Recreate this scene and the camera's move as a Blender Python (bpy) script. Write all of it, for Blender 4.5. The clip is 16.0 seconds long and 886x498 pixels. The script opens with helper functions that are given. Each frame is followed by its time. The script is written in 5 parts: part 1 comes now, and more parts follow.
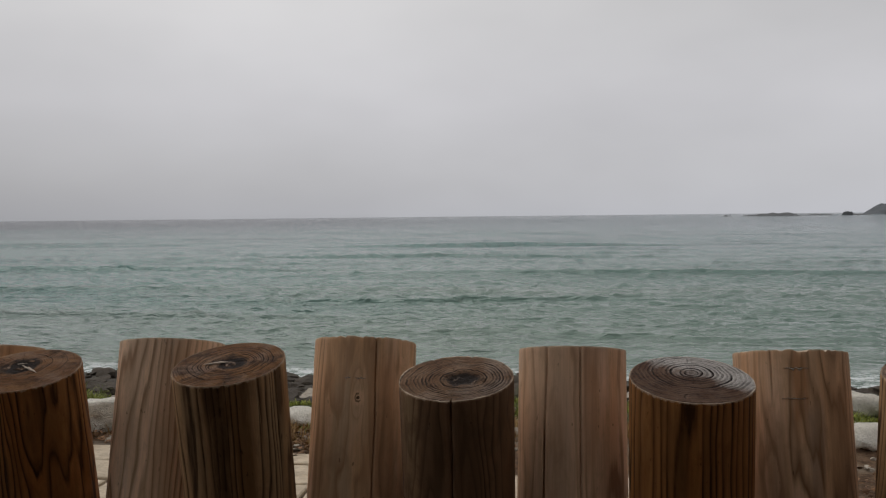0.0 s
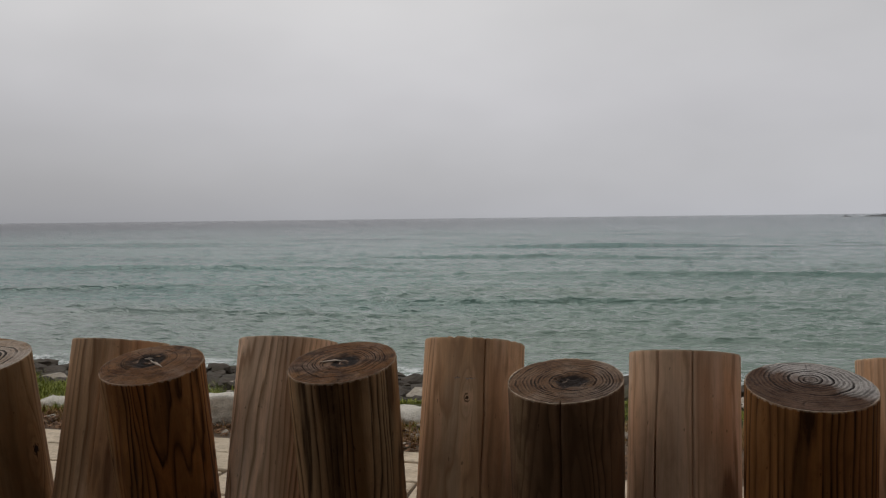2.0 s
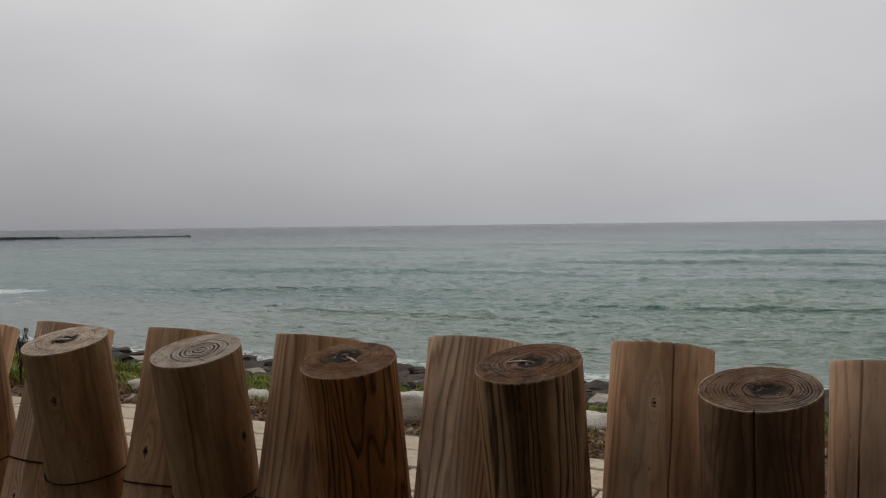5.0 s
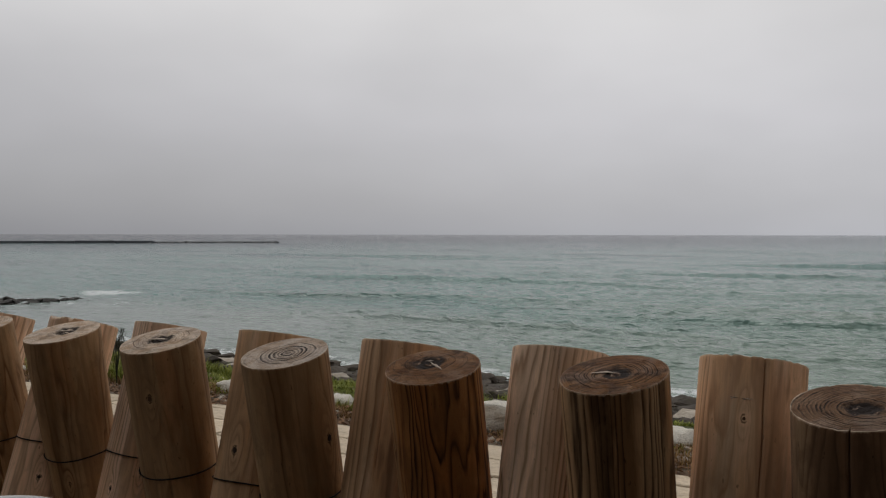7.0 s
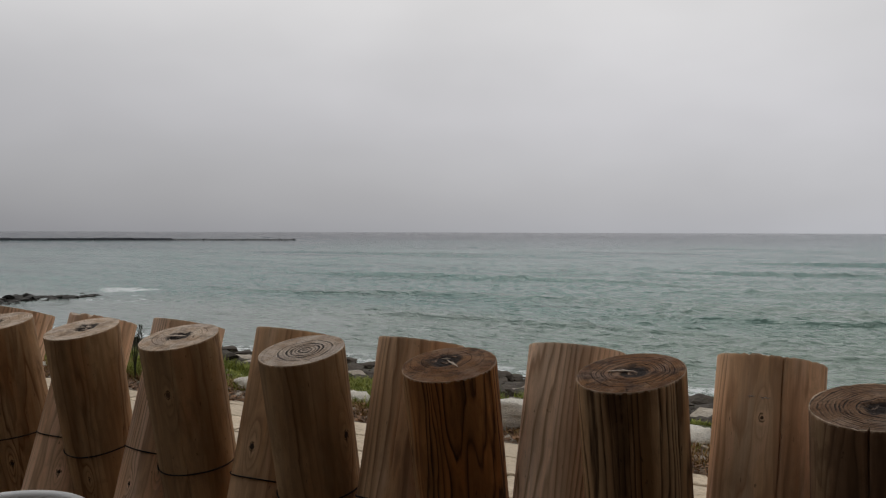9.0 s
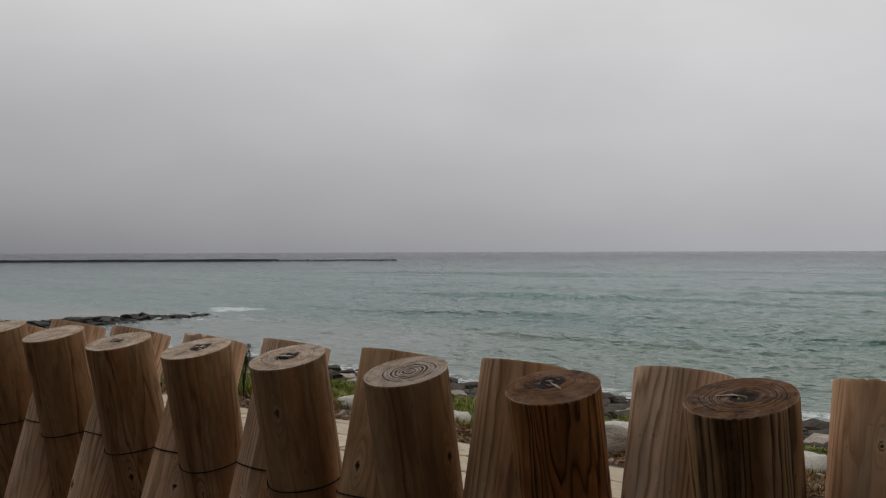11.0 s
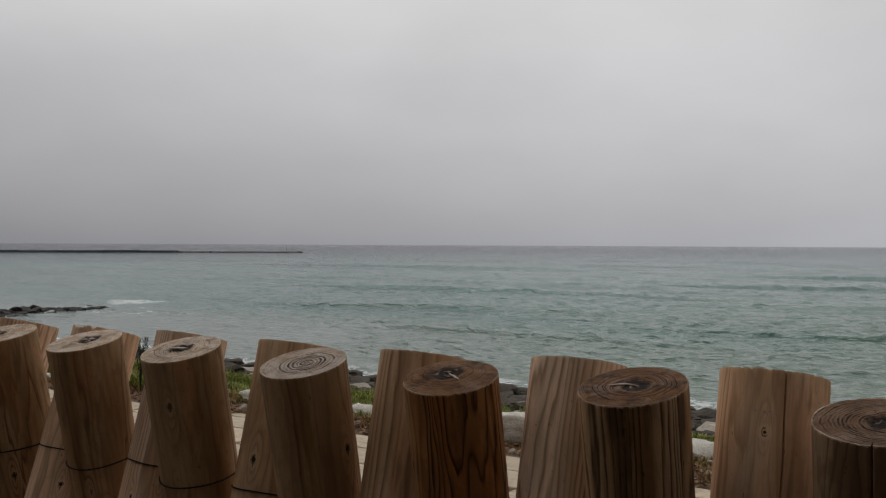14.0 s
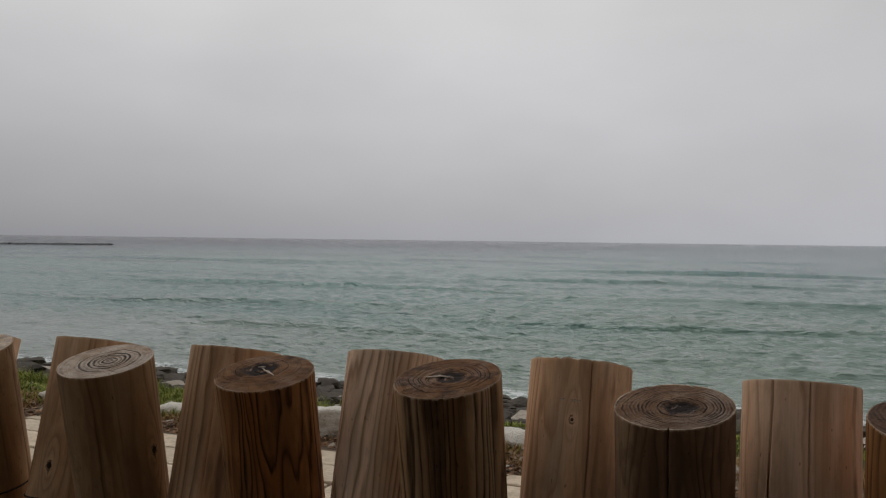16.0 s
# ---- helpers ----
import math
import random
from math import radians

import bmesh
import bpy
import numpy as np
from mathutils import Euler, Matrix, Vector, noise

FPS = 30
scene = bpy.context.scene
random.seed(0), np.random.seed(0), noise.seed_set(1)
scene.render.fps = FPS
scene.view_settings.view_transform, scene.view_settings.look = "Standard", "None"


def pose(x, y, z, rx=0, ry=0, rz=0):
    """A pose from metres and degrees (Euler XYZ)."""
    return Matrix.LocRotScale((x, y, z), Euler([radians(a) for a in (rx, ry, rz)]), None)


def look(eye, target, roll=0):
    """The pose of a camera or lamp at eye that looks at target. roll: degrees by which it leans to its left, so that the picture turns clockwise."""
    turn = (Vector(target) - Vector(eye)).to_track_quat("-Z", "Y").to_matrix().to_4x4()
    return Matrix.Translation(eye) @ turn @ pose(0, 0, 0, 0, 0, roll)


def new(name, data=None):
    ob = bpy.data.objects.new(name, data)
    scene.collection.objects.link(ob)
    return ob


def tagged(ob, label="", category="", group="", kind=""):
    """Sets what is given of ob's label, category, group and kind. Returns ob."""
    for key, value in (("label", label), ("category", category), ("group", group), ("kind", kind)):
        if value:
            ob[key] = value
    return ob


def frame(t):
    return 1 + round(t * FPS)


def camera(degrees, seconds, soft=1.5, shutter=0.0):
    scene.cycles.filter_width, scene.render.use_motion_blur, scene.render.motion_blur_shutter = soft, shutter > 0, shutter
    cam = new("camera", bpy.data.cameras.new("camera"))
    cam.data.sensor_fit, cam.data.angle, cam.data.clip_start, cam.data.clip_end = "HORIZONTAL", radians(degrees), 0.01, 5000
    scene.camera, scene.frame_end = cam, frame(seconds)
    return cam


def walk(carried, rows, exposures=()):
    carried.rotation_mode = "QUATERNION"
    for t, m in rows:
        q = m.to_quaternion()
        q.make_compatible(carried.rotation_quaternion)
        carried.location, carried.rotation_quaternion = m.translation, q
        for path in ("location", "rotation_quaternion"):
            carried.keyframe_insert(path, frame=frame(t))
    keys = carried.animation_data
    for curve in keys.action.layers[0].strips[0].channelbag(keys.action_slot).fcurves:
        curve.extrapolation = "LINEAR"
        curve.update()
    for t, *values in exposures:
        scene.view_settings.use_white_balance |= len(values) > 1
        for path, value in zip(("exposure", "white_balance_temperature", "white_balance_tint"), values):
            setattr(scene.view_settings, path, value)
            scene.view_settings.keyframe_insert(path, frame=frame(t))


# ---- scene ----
cam = camera(52.18, 16.0, soft=1.2)
PATH = [
    (0.0, pose(0.0062, 0.0407, 1.5005, 87.920, 0.596, 7.499)),
    (0.5, pose(0.0019, 0.0367, 1.4993, 87.862, 0.435, 9.052)),
    (1.0, pose(0.0009, 0.0342, 1.5004, 87.781, 0.705, 10.929)),
    (1.5, pose(0.0005, 0.0316, 1.5018, 87.993, 0.892, 12.358)),
    (2.0, pose(0.0004, 0.0285, 1.5029, 88.031, 0.655, 14.136)),
    (2.5, pose(0.0003, 0.0231, 1.5023, 88.039, 0.943, 16.614)),
    (3.0, pose(-0.0032, 0.0171, 1.5024, 88.186, 0.999, 19.180)),
    (3.5, pose(-0.0021, 0.0128, 1.5016, 88.295, 0.757, 21.178)),
    (4.0, pose(-0.0035, 0.0097, 1.5015, 88.412, 0.747, 22.698)),
    (6.3, pose(-0.0019, -0.0030, 1.4976, 88.676, 0.085, 28.931)),
    (6.5, pose(-0.0032, -0.0036, 1.4977, 88.805, -0.065, 29.414)),
    (7.0, pose(-0.0037, -0.0061, 1.4984, 89.059, -0.097, 30.829)),
    (7.5, pose(-0.0031, -0.0082, 1.4972, 88.987, -0.164, 31.665)),
    (8.0, pose(-0.0037, -0.0082, 1.4961, 88.685, -0.397, 31.837)),
    (8.5, pose(-0.0031, -0.0077, 1.4982, 88.795, -0.300, 31.828)),
    (9.0, pose(-0.0034, -0.0077, 1.4984, 88.914, -0.170, 31.869)),
    (9.5, pose(-0.0034, -0.0121, 1.5027, 89.788, 0.353, 32.638)),
    (10.0, pose(0.0006, -0.0206, 1.5047, 90.598, 0.594, 35.879)),
    (10.2, pose(-0.0008, -0.0209, 1.5042, 90.178, 0.474, 36.806)),
    (12.3, pose(0.0021, -0.0195, 1.5034, 90.389, 0.006, 38.726)),
    (12.5, pose(0.0030, -0.0185, 1.5020, 90.225, -0.059, 38.449)),
    (13.0, pose(0.0035, -0.0143, 1.5016, 90.066, -0.107, 37.140)),
    (13.5, pose(0.0024, -0.0087, 1.5000, 89.766, -0.411, 35.245)),
    (14.0, pose(0.0039, -0.0000, 1.4980, 89.725, -0.276, 32.290)),
    (14.5, pose(0.0009, 0.0057, 1.4987, 89.404, -0.301, 29.566)),
    (15.0, pose(0.0033, 0.0112, 1.4987, 89.634, -0.298, 27.154)),
    (15.5, pose(0.0025, 0.0184, 1.4956, 89.223, -0.763, 24.048)),
    (16.0, pose(0.0035, 0.0245, 1.4956, 89.426, -0.743, 21.087)),
]
EXPOSURES = ((0.0, -0.03), (1.0, 0.0), (2.5, -0.11), (3.5, -0.09), (7.0, -0.02), (9.4, 0.0), (10.0, -0.12), (12.5, -0.12), (16.0, -0.12))
walk(cam, PATH, EXPOSURES)

# ---- sky and sun ----
world = bpy.data.worlds.new("overcast_sky")
scene.world = world
world.use_nodes = True
SUN_EL, SUN_AZ = radians(52), radians(-32)
SUN_WAY = (math.sin(SUN_AZ) * math.cos(SUN_EL), math.cos(SUN_AZ) * math.cos(SUN_EL), math.sin(SUN_EL))


def sky():
    nt = world.node_tree
    nt.nodes.clear()
    N = nt.nodes.new
    out, bg = N("ShaderNodeOutputWorld"), N("ShaderNodeBackground")
    tex = N("ShaderNodeTexSky")
    tex.sky_type, tex.sun_disc, tex.sun_elevation, tex.sun_rotation = "NISHITA", False, SUN_EL, SUN_AZ
    tex.air_density, tex.dust_density = 1.0, 3.0
    co, sep = N("ShaderNodeTexCoord"), N("ShaderNodeSeparateXYZ")
    nt.links.new(co.outputs["Generated"], sep.inputs[0])
    ramp = N("ShaderNodeValToRGB")
    cr = ramp.color_ramp
    cr.elements[0].position, cr.elements[0].color = 0.0, (0.414, 0.420, 0.450, 1)
    cr.elements[1].position, cr.elements[1].color = 1.0, (0.80, 0.80, 0.80, 1)
    for pos, col in ((0.03, (0.438, 0.442, 0.468, 1)), (0.12, (0.516, 0.510, 0.532, 1)), (0.25, (0.595, 0.585, 0.585, 1)), (0.5, (0.72, 0.72, 0.72, 1))):
        cr.elements.new(pos).color = col
    nt.links.new(sep.outputs["Z"], ramp.inputs[0])
    # cloud sheets, stretched along the horizon
    mp = N("ShaderNodeMapping")
    mp.inputs["Scale"].default_value = (1.0, 1.0, 2.2)
    nt.links.new(co.outputs["Generated"], mp.inputs[0])
    no = N("ShaderNodeTexNoise")
    no.inputs["Scale"].default_value, no.inputs["Detail"].default_value, no.inputs["Roughness"].default_value = 2.1, 4.0, 0.5
    nt.links.new(mp.outputs[0], no.inputs["Vector"])
    rng = N("ShaderNodeMapRange")
    rng.inputs[1].default_value, rng.inputs[2].default_value = 0.3, 0.7
    rng.inputs[3].default_value, rng.inputs[4].default_value = 0.89, 1.08
    nt.links.new(no.outputs[0], rng.inputs[0])
    # the bright part of the cloud deck round the hidden sun
    dot = N("ShaderNodeVectorMath")
    dot.operation = "DOT_PRODUCT"
    dot.inputs[1].default_value = SUN_WAY
    nt.links.new(co.outputs["Generated"], dot.inputs[0])
    glow = N("ShaderNodeMapRange")
    glow.inputs[1].default_value, glow.inputs[2].default_value = -0.2, 1.0
    glow.inputs[3].default_value, glow.inputs[4].default_value = 0.80, 1.22
    nt.links.new(dot.outputs["Value"], glow.inputs[0])
    # thinner cloud low over the sea on the brighter side
    low = N("ShaderNodeVectorMath")
    low.operation = "DOT_PRODUCT"
    low.inputs[1].default_value = (0.30, 0.95, 0.0)
    nt.links.new(co.outputs["Generated"], low.inputs[0])
    thin = N("ShaderNodeMapRange")
    thin.inputs[1].default_value, thin.inputs[2].default_value = 0.15, 1.0
    thin.inputs[3].default_value, thin.inputs[4].default_value = 0.83, 1.14
    nt.links.new(low.outputs["Value"], thin.inputs[0])
    both = N("ShaderNodeMath")
    both.operation = "MULTIPLY"
    nt.links.new(thin.outputs[0], both.inputs[0])
    nt.links.new(glow.outputs[0], both.inputs[1])
    mul = N("ShaderNodeMath")
    mul.operation = "MULTIPLY"
    nt.links.new(rng.outputs[0], mul.inputs[0])
    nt.links.new(both.outputs[0], mul.inputs[1])
    # the deck is thicker low in the west and high in the east
    ease = N("ShaderNodeMapRange")
    ease.inputs[1].default_value, ease.inputs[2].default_value = 0.0, 0.34
    ease.inputs[3].default_value, ease.inputs[4].default_value = 0.28, -0.46
    nt.links.new(sep.outputs["Z"], ease.inputs[0])
    lean = N("ShaderNodeMath")
    lean.operation = "MULTIPLY"
    from_mid = N("ShaderNodeMath")
    from_mid.operation = "ADD"
    from_mid.inputs[1].default_value = 0.30
    nt.links.new(sep.outputs["X"], from_mid.inputs[0])
    nt.links.new(from_mid.outputs[0], lean.inputs[0])
    nt.links.new(ease.outputs[0], lean.inputs[1])
    tilt = N("ShaderNodeMath")
    tilt.operation = "MULTIPLY_ADD"
    tilt.inputs[1].default_value, tilt.inputs[2].default_value = 1.5, 1.0
    nt.links.new(lean.outputs[0], tilt.inputs[0])
    least = N("ShaderNodeMath")
    least.operation = "MAXIMUM"
    least.inputs[1].default_value = 0.6
    nt.links.new(tilt.outputs[0], least.inputs[0])
    deck = N("ShaderNodeMath")
    deck.operation = "MULTIPLY"
    nt.links.new(mul.outputs[0], deck.inputs[0])
    nt.links.new(least.outputs[0], deck.inputs[1])
    sc = N("ShaderNodeVectorMath")
    sc.operation = "SCALE"
    nt.links.new(ramp.outputs[0], sc.inputs[0])
    nt.links.new(deck.outputs[0], sc.inputs["Scale"])
    dim = N("ShaderNodeVectorMath")
    dim.operation = "SCALE"
    dim.inputs["Scale"].default_value = 0.08
    nt.links.new(tex.outputs[0], dim.inputs[0])
    mix = N("ShaderNodeMix")
    mix.data_type = "RGBA"
    mix.inputs["Factor"].default_value = 0.93
    nt.links.new(dim.outputs[0], mix.inputs[6])
    nt.links.new(sc.outputs[0], mix.inputs[7])
    nt.links.new(mix.outputs[2], bg.inputs[0])
    bg.inputs[1].default_value = 0.965
    nt.links.new(bg.outputs[0], out.inputs[0])


sky()
sun = new("sun", bpy.data.lights.new("sun", "SUN"))
sun.data.energy, sun.data.angle, sun.data.color = 0.5, radians(40), (1.0, 0.97, 0.93)
sun.matrix_world = look((0, 0, 0), tuple(-v for v in SUN_WAY))

# ---- node helpers and materials ----


class Nodes:
    """A short way to write node trees: each call adds a node and gives its output."""

    def __init__(self, name):
        self.mat = bpy.data.materials.new(name)
        self.mat.use_nodes = True
        self.t = self.mat.node_tree
        self.bsdf = self.t.nodes["Principled BSDF"]

    def put(self, socket, v):
        if isinstance(v, bpy.types.NodeSocket):
            self.t.links.new(v, socket)
        elif isinstance(v, tuple) and len(v) == 3 and socket.type == "RGBA":
            socket.default_value = (*v, 1)
        else:
            socket.default_value = v

    def coord(self, kind="Object"):
        return self.t.nodes.new("ShaderNodeTexCoord").outputs[kind]

    def mapping(self, v, scale=(1, 1, 1), loc=(0, 0, 0)):
        n = self.t.nodes.new("ShaderNodeMapping")
        self.put(n.inputs[0], v)
        self.put(n.inputs["Scale"], scale)
        self.put(n.inputs["Location"], loc)
        return n.outputs[0]

    def noise(self, v, scale, detail=3.0, rough=0.55, distort=0.0):
        n = self.t.nodes.new("ShaderNodeTexNoise")
        self.put(n.inputs["Vector"], v)
        n.inputs["Scale"].default_value, n.inputs["Detail"].default_value = scale, detail
        n.inputs["Roughness"].default_value, n.inputs["Distortion"].default_value = rough, distort
        return n.outputs[0]

    def voronoi(self, v, scale, feature="F1"):
        n = self.t.nodes.new("ShaderNodeTexVoronoi")
        n.feature = feature
        self.put(n.inputs["Vector"], v)
        n.inputs["Scale"].default_value = scale
        return n.outputs[0]

    def math(self, op, a, b=0.0, c=0.0):
        n = self.t.nodes.new("ShaderNodeMath")
        n.operation = op
        for i, v in enumerate((a, b, c)):
            self.put(n.inputs[i], v)
        return n.outputs[0]

    def rng(self, v, a, b, c=0.0, d=1.0):
        n = self.t.nodes.new("ShaderNodeMapRange")
        for i, x in enumerate((v, a, b, c, d)):
            self.put(n.inputs[i], x)
        return n.outputs[0]

    def mix(self, f, a, b, blend="MIX"):
        n = self.t.nodes.new("ShaderNodeMix")
        n.data_type, n.blend_type = "RGBA", blend
        self.put(n.inputs[0], f)
        self.put(n.inputs[6], a)
        self.put(n.inputs[7], b)
        return n.outputs[2]

    def split(self, v):
        n = self.t.nodes.new("ShaderNodeSeparateXYZ")
        self.put(n.inputs[0], v)
        return n.outputs

    def length(self, v):
        n = self.t.nodes.new("ShaderNodeVectorMath")
        n.operation = "LENGTH"
        self.put(n.inputs[0], v)
        return n.outputs["Value"]

    def random(self):
        return self.t.nodes.new("ShaderNodeObjectInfo").outputs["Random"]

    def island(self):
        return self.t.nodes.new("ShaderNodeNewGeometry").outputs["Random Per Island"]

    def bump(self, h, strength, distance):
        n = self.t.nodes.new("ShaderNodeBump")
        self.put(n.inputs["Height"], h)
        n.inputs["Strength"].default_value, n.inputs["Distance"].default_value = strength, distance
        self.put(self.bsdf.inputs["Normal"], n.outputs[0])

    def done(self, color, rough=0.8, spec=0.3):
        self.put(self.bsdf.inputs["Base Color"], color)
        self.put(self.bsdf.inputs["Roughness"], rough)
        self.put(self.bsdf.inputs["Specular IOR Level"], spec)
        return self.mat


def wood_side(seed, light, dark, spacing=0.009, wob=0.03, lines=0.6, stretch=0.07, flame=1.0, pith=(0.0, 0.0), knots=(), bands=(), top=(1.0, 0.0, 0.0), grey=0.3, stain=0.6):
    """Planed log: growth rings cut at a slant show as long wavy lines and flames; few fibres, soft stains.
    knots: local places that the grain flows round; bands: stains and flank tones (angle, half width, from, to below the
    top, colour, amount)."""
    n = Nodes("log_wood")
    o = n.coord()
    ex, ey, ez = n.split(o)
    drop = n.math("SUBTRACT", n.math("ADD", n.math("ADD", n.math("MULTIPLY", ex, top[1]), n.math("MULTIPLY", ey, top[2])), top[0]), ez)
    slow = n.noise(n.mapping(o, (1, 1, stretch), (seed * 3.7, seed * 1.9, seed * 0.77)), 8.0, 1.0, 0.3, 0.3)
    wobble = n.math("MULTIPLY", n.math("SUBTRACT", slow, 0.5), wob * 2)
    wave = n.noise(n.mapping(o, (1, 1, 0.15), (seed, seed * 2.3, 1)), 24.0, 2.0, 0.5, 0.25)
    wobble = n.math("ADD", wobble, n.math("MULTIPLY", n.math("SUBTRACT", wave, 0.5), spacing * 3.4 * flame))
    fuzz = n.noise(n.mapping(o, (1, 1, 0.10), (2, seed, 0)), 150.0, 2.0, 0.6)
    wobble = n.math("ADD", wobble, n.math("MULTIPLY", fuzz, spacing * 0.22))
    for kx_, ky_, kz_, kr_, ring_ in knots:
        d = n.length(n.mapping(o, (1, 1, 0.30), (-kx_, -ky_, -kz_ * 0.30)))
        g = n.math("POWER", 2.718, n.math("MULTIPLY", n.math("MULTIPLY", d, d), -1.0 / (kr_ * 1.8) ** 2))
        wobble = n.math("ADD", wobble, n.math("MULTIPLY", g, spacing * 2.6))
    r = n.math("ADD", n.length(n.mapping(o, (1, 1, 0), (-pith[0], -pith[1], 0))), wobble)
    rings = n.math("DIVIDE", r, spacing)
    saw = n.math("FRACT", rings)
    each = n.t.nodes.new("ShaderNodeTexWhiteNoise")
    each.noise_dimensions = "1D"
    n.put(each.inputs["W"], n.math("ADD", n.math("FLOOR", rings), seed * 11.0))
    late = n.math("MULTIPLY", n.math("MULTIPLY", n.rng(saw, 0.25, 0.80), n.rng(saw, 0.15, 0.80)), n.rng(saw, 1.0, 0.82))
    late = n.math("MULTIPLY", late, n.rng(each.outputs[0], 0.0, 1.0, 0.55, 1.4))
    soft = n.noise(n.mapping(o, (1, 1, 0.16), (seed, seed, seed)), 15.0, 2.0)
    late = n.math("MULTIPLY", late, n.rng(soft, 0.32, 0.58, 0.40, 1.0))
    thin = n.math("POWER", n.math("FRACT", n.math("DIVIDE", r, spacing * 0.23)), 3.0)
    late = n.math("ADD", n.math("MULTIPLY", late, lines * 1.25), n.math("MULTIPLY", thin, lines * 0.14))
    fibre = n.noise(n.mapping(o, (1, 1, 0.03), (seed, 0, 0)), 320.0, 3.0, 0.7)
    # broad changes of tone along the log: red, pale and dark
    red = n.noise(n.mapping(o, (1, 1, 0.30), (seed, seed * 5.1, 2)), 10.0, 3.0, 0.6, 0.4)
    pale = n.noise(n.mapping(o, (1, 1, 0.12), (seed * 7, seed, 5)), 17.0, 4.0, 0.6, 0.3)
    st = n.noise(n.mapping(o, (1, 1, 0.12), (0, seed * 2.1, seed)), 15.0, 4.0, 0.62, 0.4)
    col = n.mix(n.rng(red, 0.45, 0.66, 0.0, 0.55), light, (light[0] * 0.95, light[1] * 0.78, light[2] * 0.62))
    col = n.mix(n.rng(pale, 0.52, 0.68, 0.0, grey), col, (light[0] * 1.22, light[1] * 1.34, light[2] * 1.52))
    col = n.mix(n.rng(st, 0.48, 0.64, 0.0, stain), col, tuple(c * 0.42 for c in light))
    for a_, hw_, u1_, u2_, tint_, much_ in bands:
        turn = n.math("ARCTAN2", ey, ex)
        edge = n.math("MULTIPLY", n.math("SUBTRACT", n.noise(n.mapping(o, (1, 1, 0.10), (seed, a_, 3)), 42.0, 4.0, 0.65, 0.6), 0.5), math.radians(hw_) * 2.2)
        away = n.math("ADD", n.math("ABSOLUTE", n.math("SUBTRACT", turn, math.radians(a_))), edge)
        run = n.math("ADD", drop, n.math("MULTIPLY", n.math("SUBTRACT", n.noise(n.mapping(o, (1, 1, 0.2), (a_, 0, seed)), 60.0, 3.0), 0.5), 0.10))
        inside = n.math("MULTIPLY", n.rng(away, math.radians(hw_), math.radians(hw_) * 0.45), n.math("MULTIPLY", n.rng(run, u2_, u2_ - 0.06), n.rng(run, u1_ - 0.02, u1_ + 0.02)))
        col = n.mix(n.math("MULTIPLY", inside, much_), col, tint_)
    col = n.mix(n.math("MINIMUM", late, 0.95), col, dark)
    col = n.mix(n.rng(fibre, 0.42, 0.70, 0.0, 0.26), col, tuple(c * 0.40 for c in light))
    mott = n.noise(n.mapping(o, (1, 1, 0.45), (seed * 3, 7, seed)), 34.0, 5.0, 0.70, 0.5)
    col = n.mix(n.rng(mott, 0.50, 0.66, 0.0, stain * 0.75), col, tuple(c * 0.42 for c in light))
    spots = n.noise(n.mapping(o, (1, 1, 0.35), (seed, 3, 0)), 130.0, 2.0, 0.6)
    col = n.mix(n.rng(spots, 0.70, 0.74, 0.0, 0.55), col, tuple(c * 0.25 for c in dark))
    for kx_, ky_, kz_, kr_, ring_ in knots:
        d = n.length(n.mapping(o, (1, 1, 0.75), (-kx_, -ky_, -kz_ * 0.75)))
        d = n.math("ADD", d, n.math("MULTIPLY", n.math("SUBTRACT", n.noise(o, 160.0, 2.0), 0.5), kr_ * 0.8))
        col = n.mix(n.math("MULTIPLY", n.rng(d, kr_ * 2.0, kr_ * 1.1), 0.38), col, (light[0] * 1.25, light[1] * 1.3, light[2] * 1.35))
        part_of = n.rng(n.noise(n.mapping(o, (1, 1, 0.6), (seed, kz_, 0)), 95.0, 2.0), 0.42, 0.54)
        col = n.mix(n.math("MULTIPLY", n.math("MULTIPLY", part_of, n.math("MINIMUM", n.rng(d, kr_ * 1.05, kr_ * 0.85), n.rng(d, kr_ * 0.45, kr_ * 0.75))), 0.85), col, tuple(c * 0.3 for c in dark))
        # dark crack running out of the knot along the grain
        tail = n.length(n.mapping(o, (2.2, 2.2, 0.40), (-kx_ * 2.2, -ky_ * 2.2, -(kz_ - kr_ * 0.5) * 0.40)))
        col = n.mix(n.math("MULTIPLY", n.rng(tail, kr_ * 0.75, kr_ * 0.5), 0.0 if ring_ else 0.7), col, tuple(c * 0.25 for c in dark))
    # frayed pale fibres along the sawn edge
    rim = n.math("ADD", drop, n.math("MULTIPLY", n.math("SUBTRACT", n.noise(n.mapping(o, (1, 1, 0.3), (seed, 0, 4)), 110.0, 3.0, 0.7), 0.5), 0.012))
    col = n.mix(n.rng(rim, 0.0032, 0.0006, 0.0, 0.55), col, (0.66, 0.50, 0.36))
    h = n.math("ADD", n.math("MULTIPLY", fibre, 0.5), n.math("MULTIPLY", late, -0.7))
    n.bump(h, 0.35, 0.0022)
    return n.done(col, n.rng(mott, 0.3, 0.7, 0.52, 0.75), 0.14)


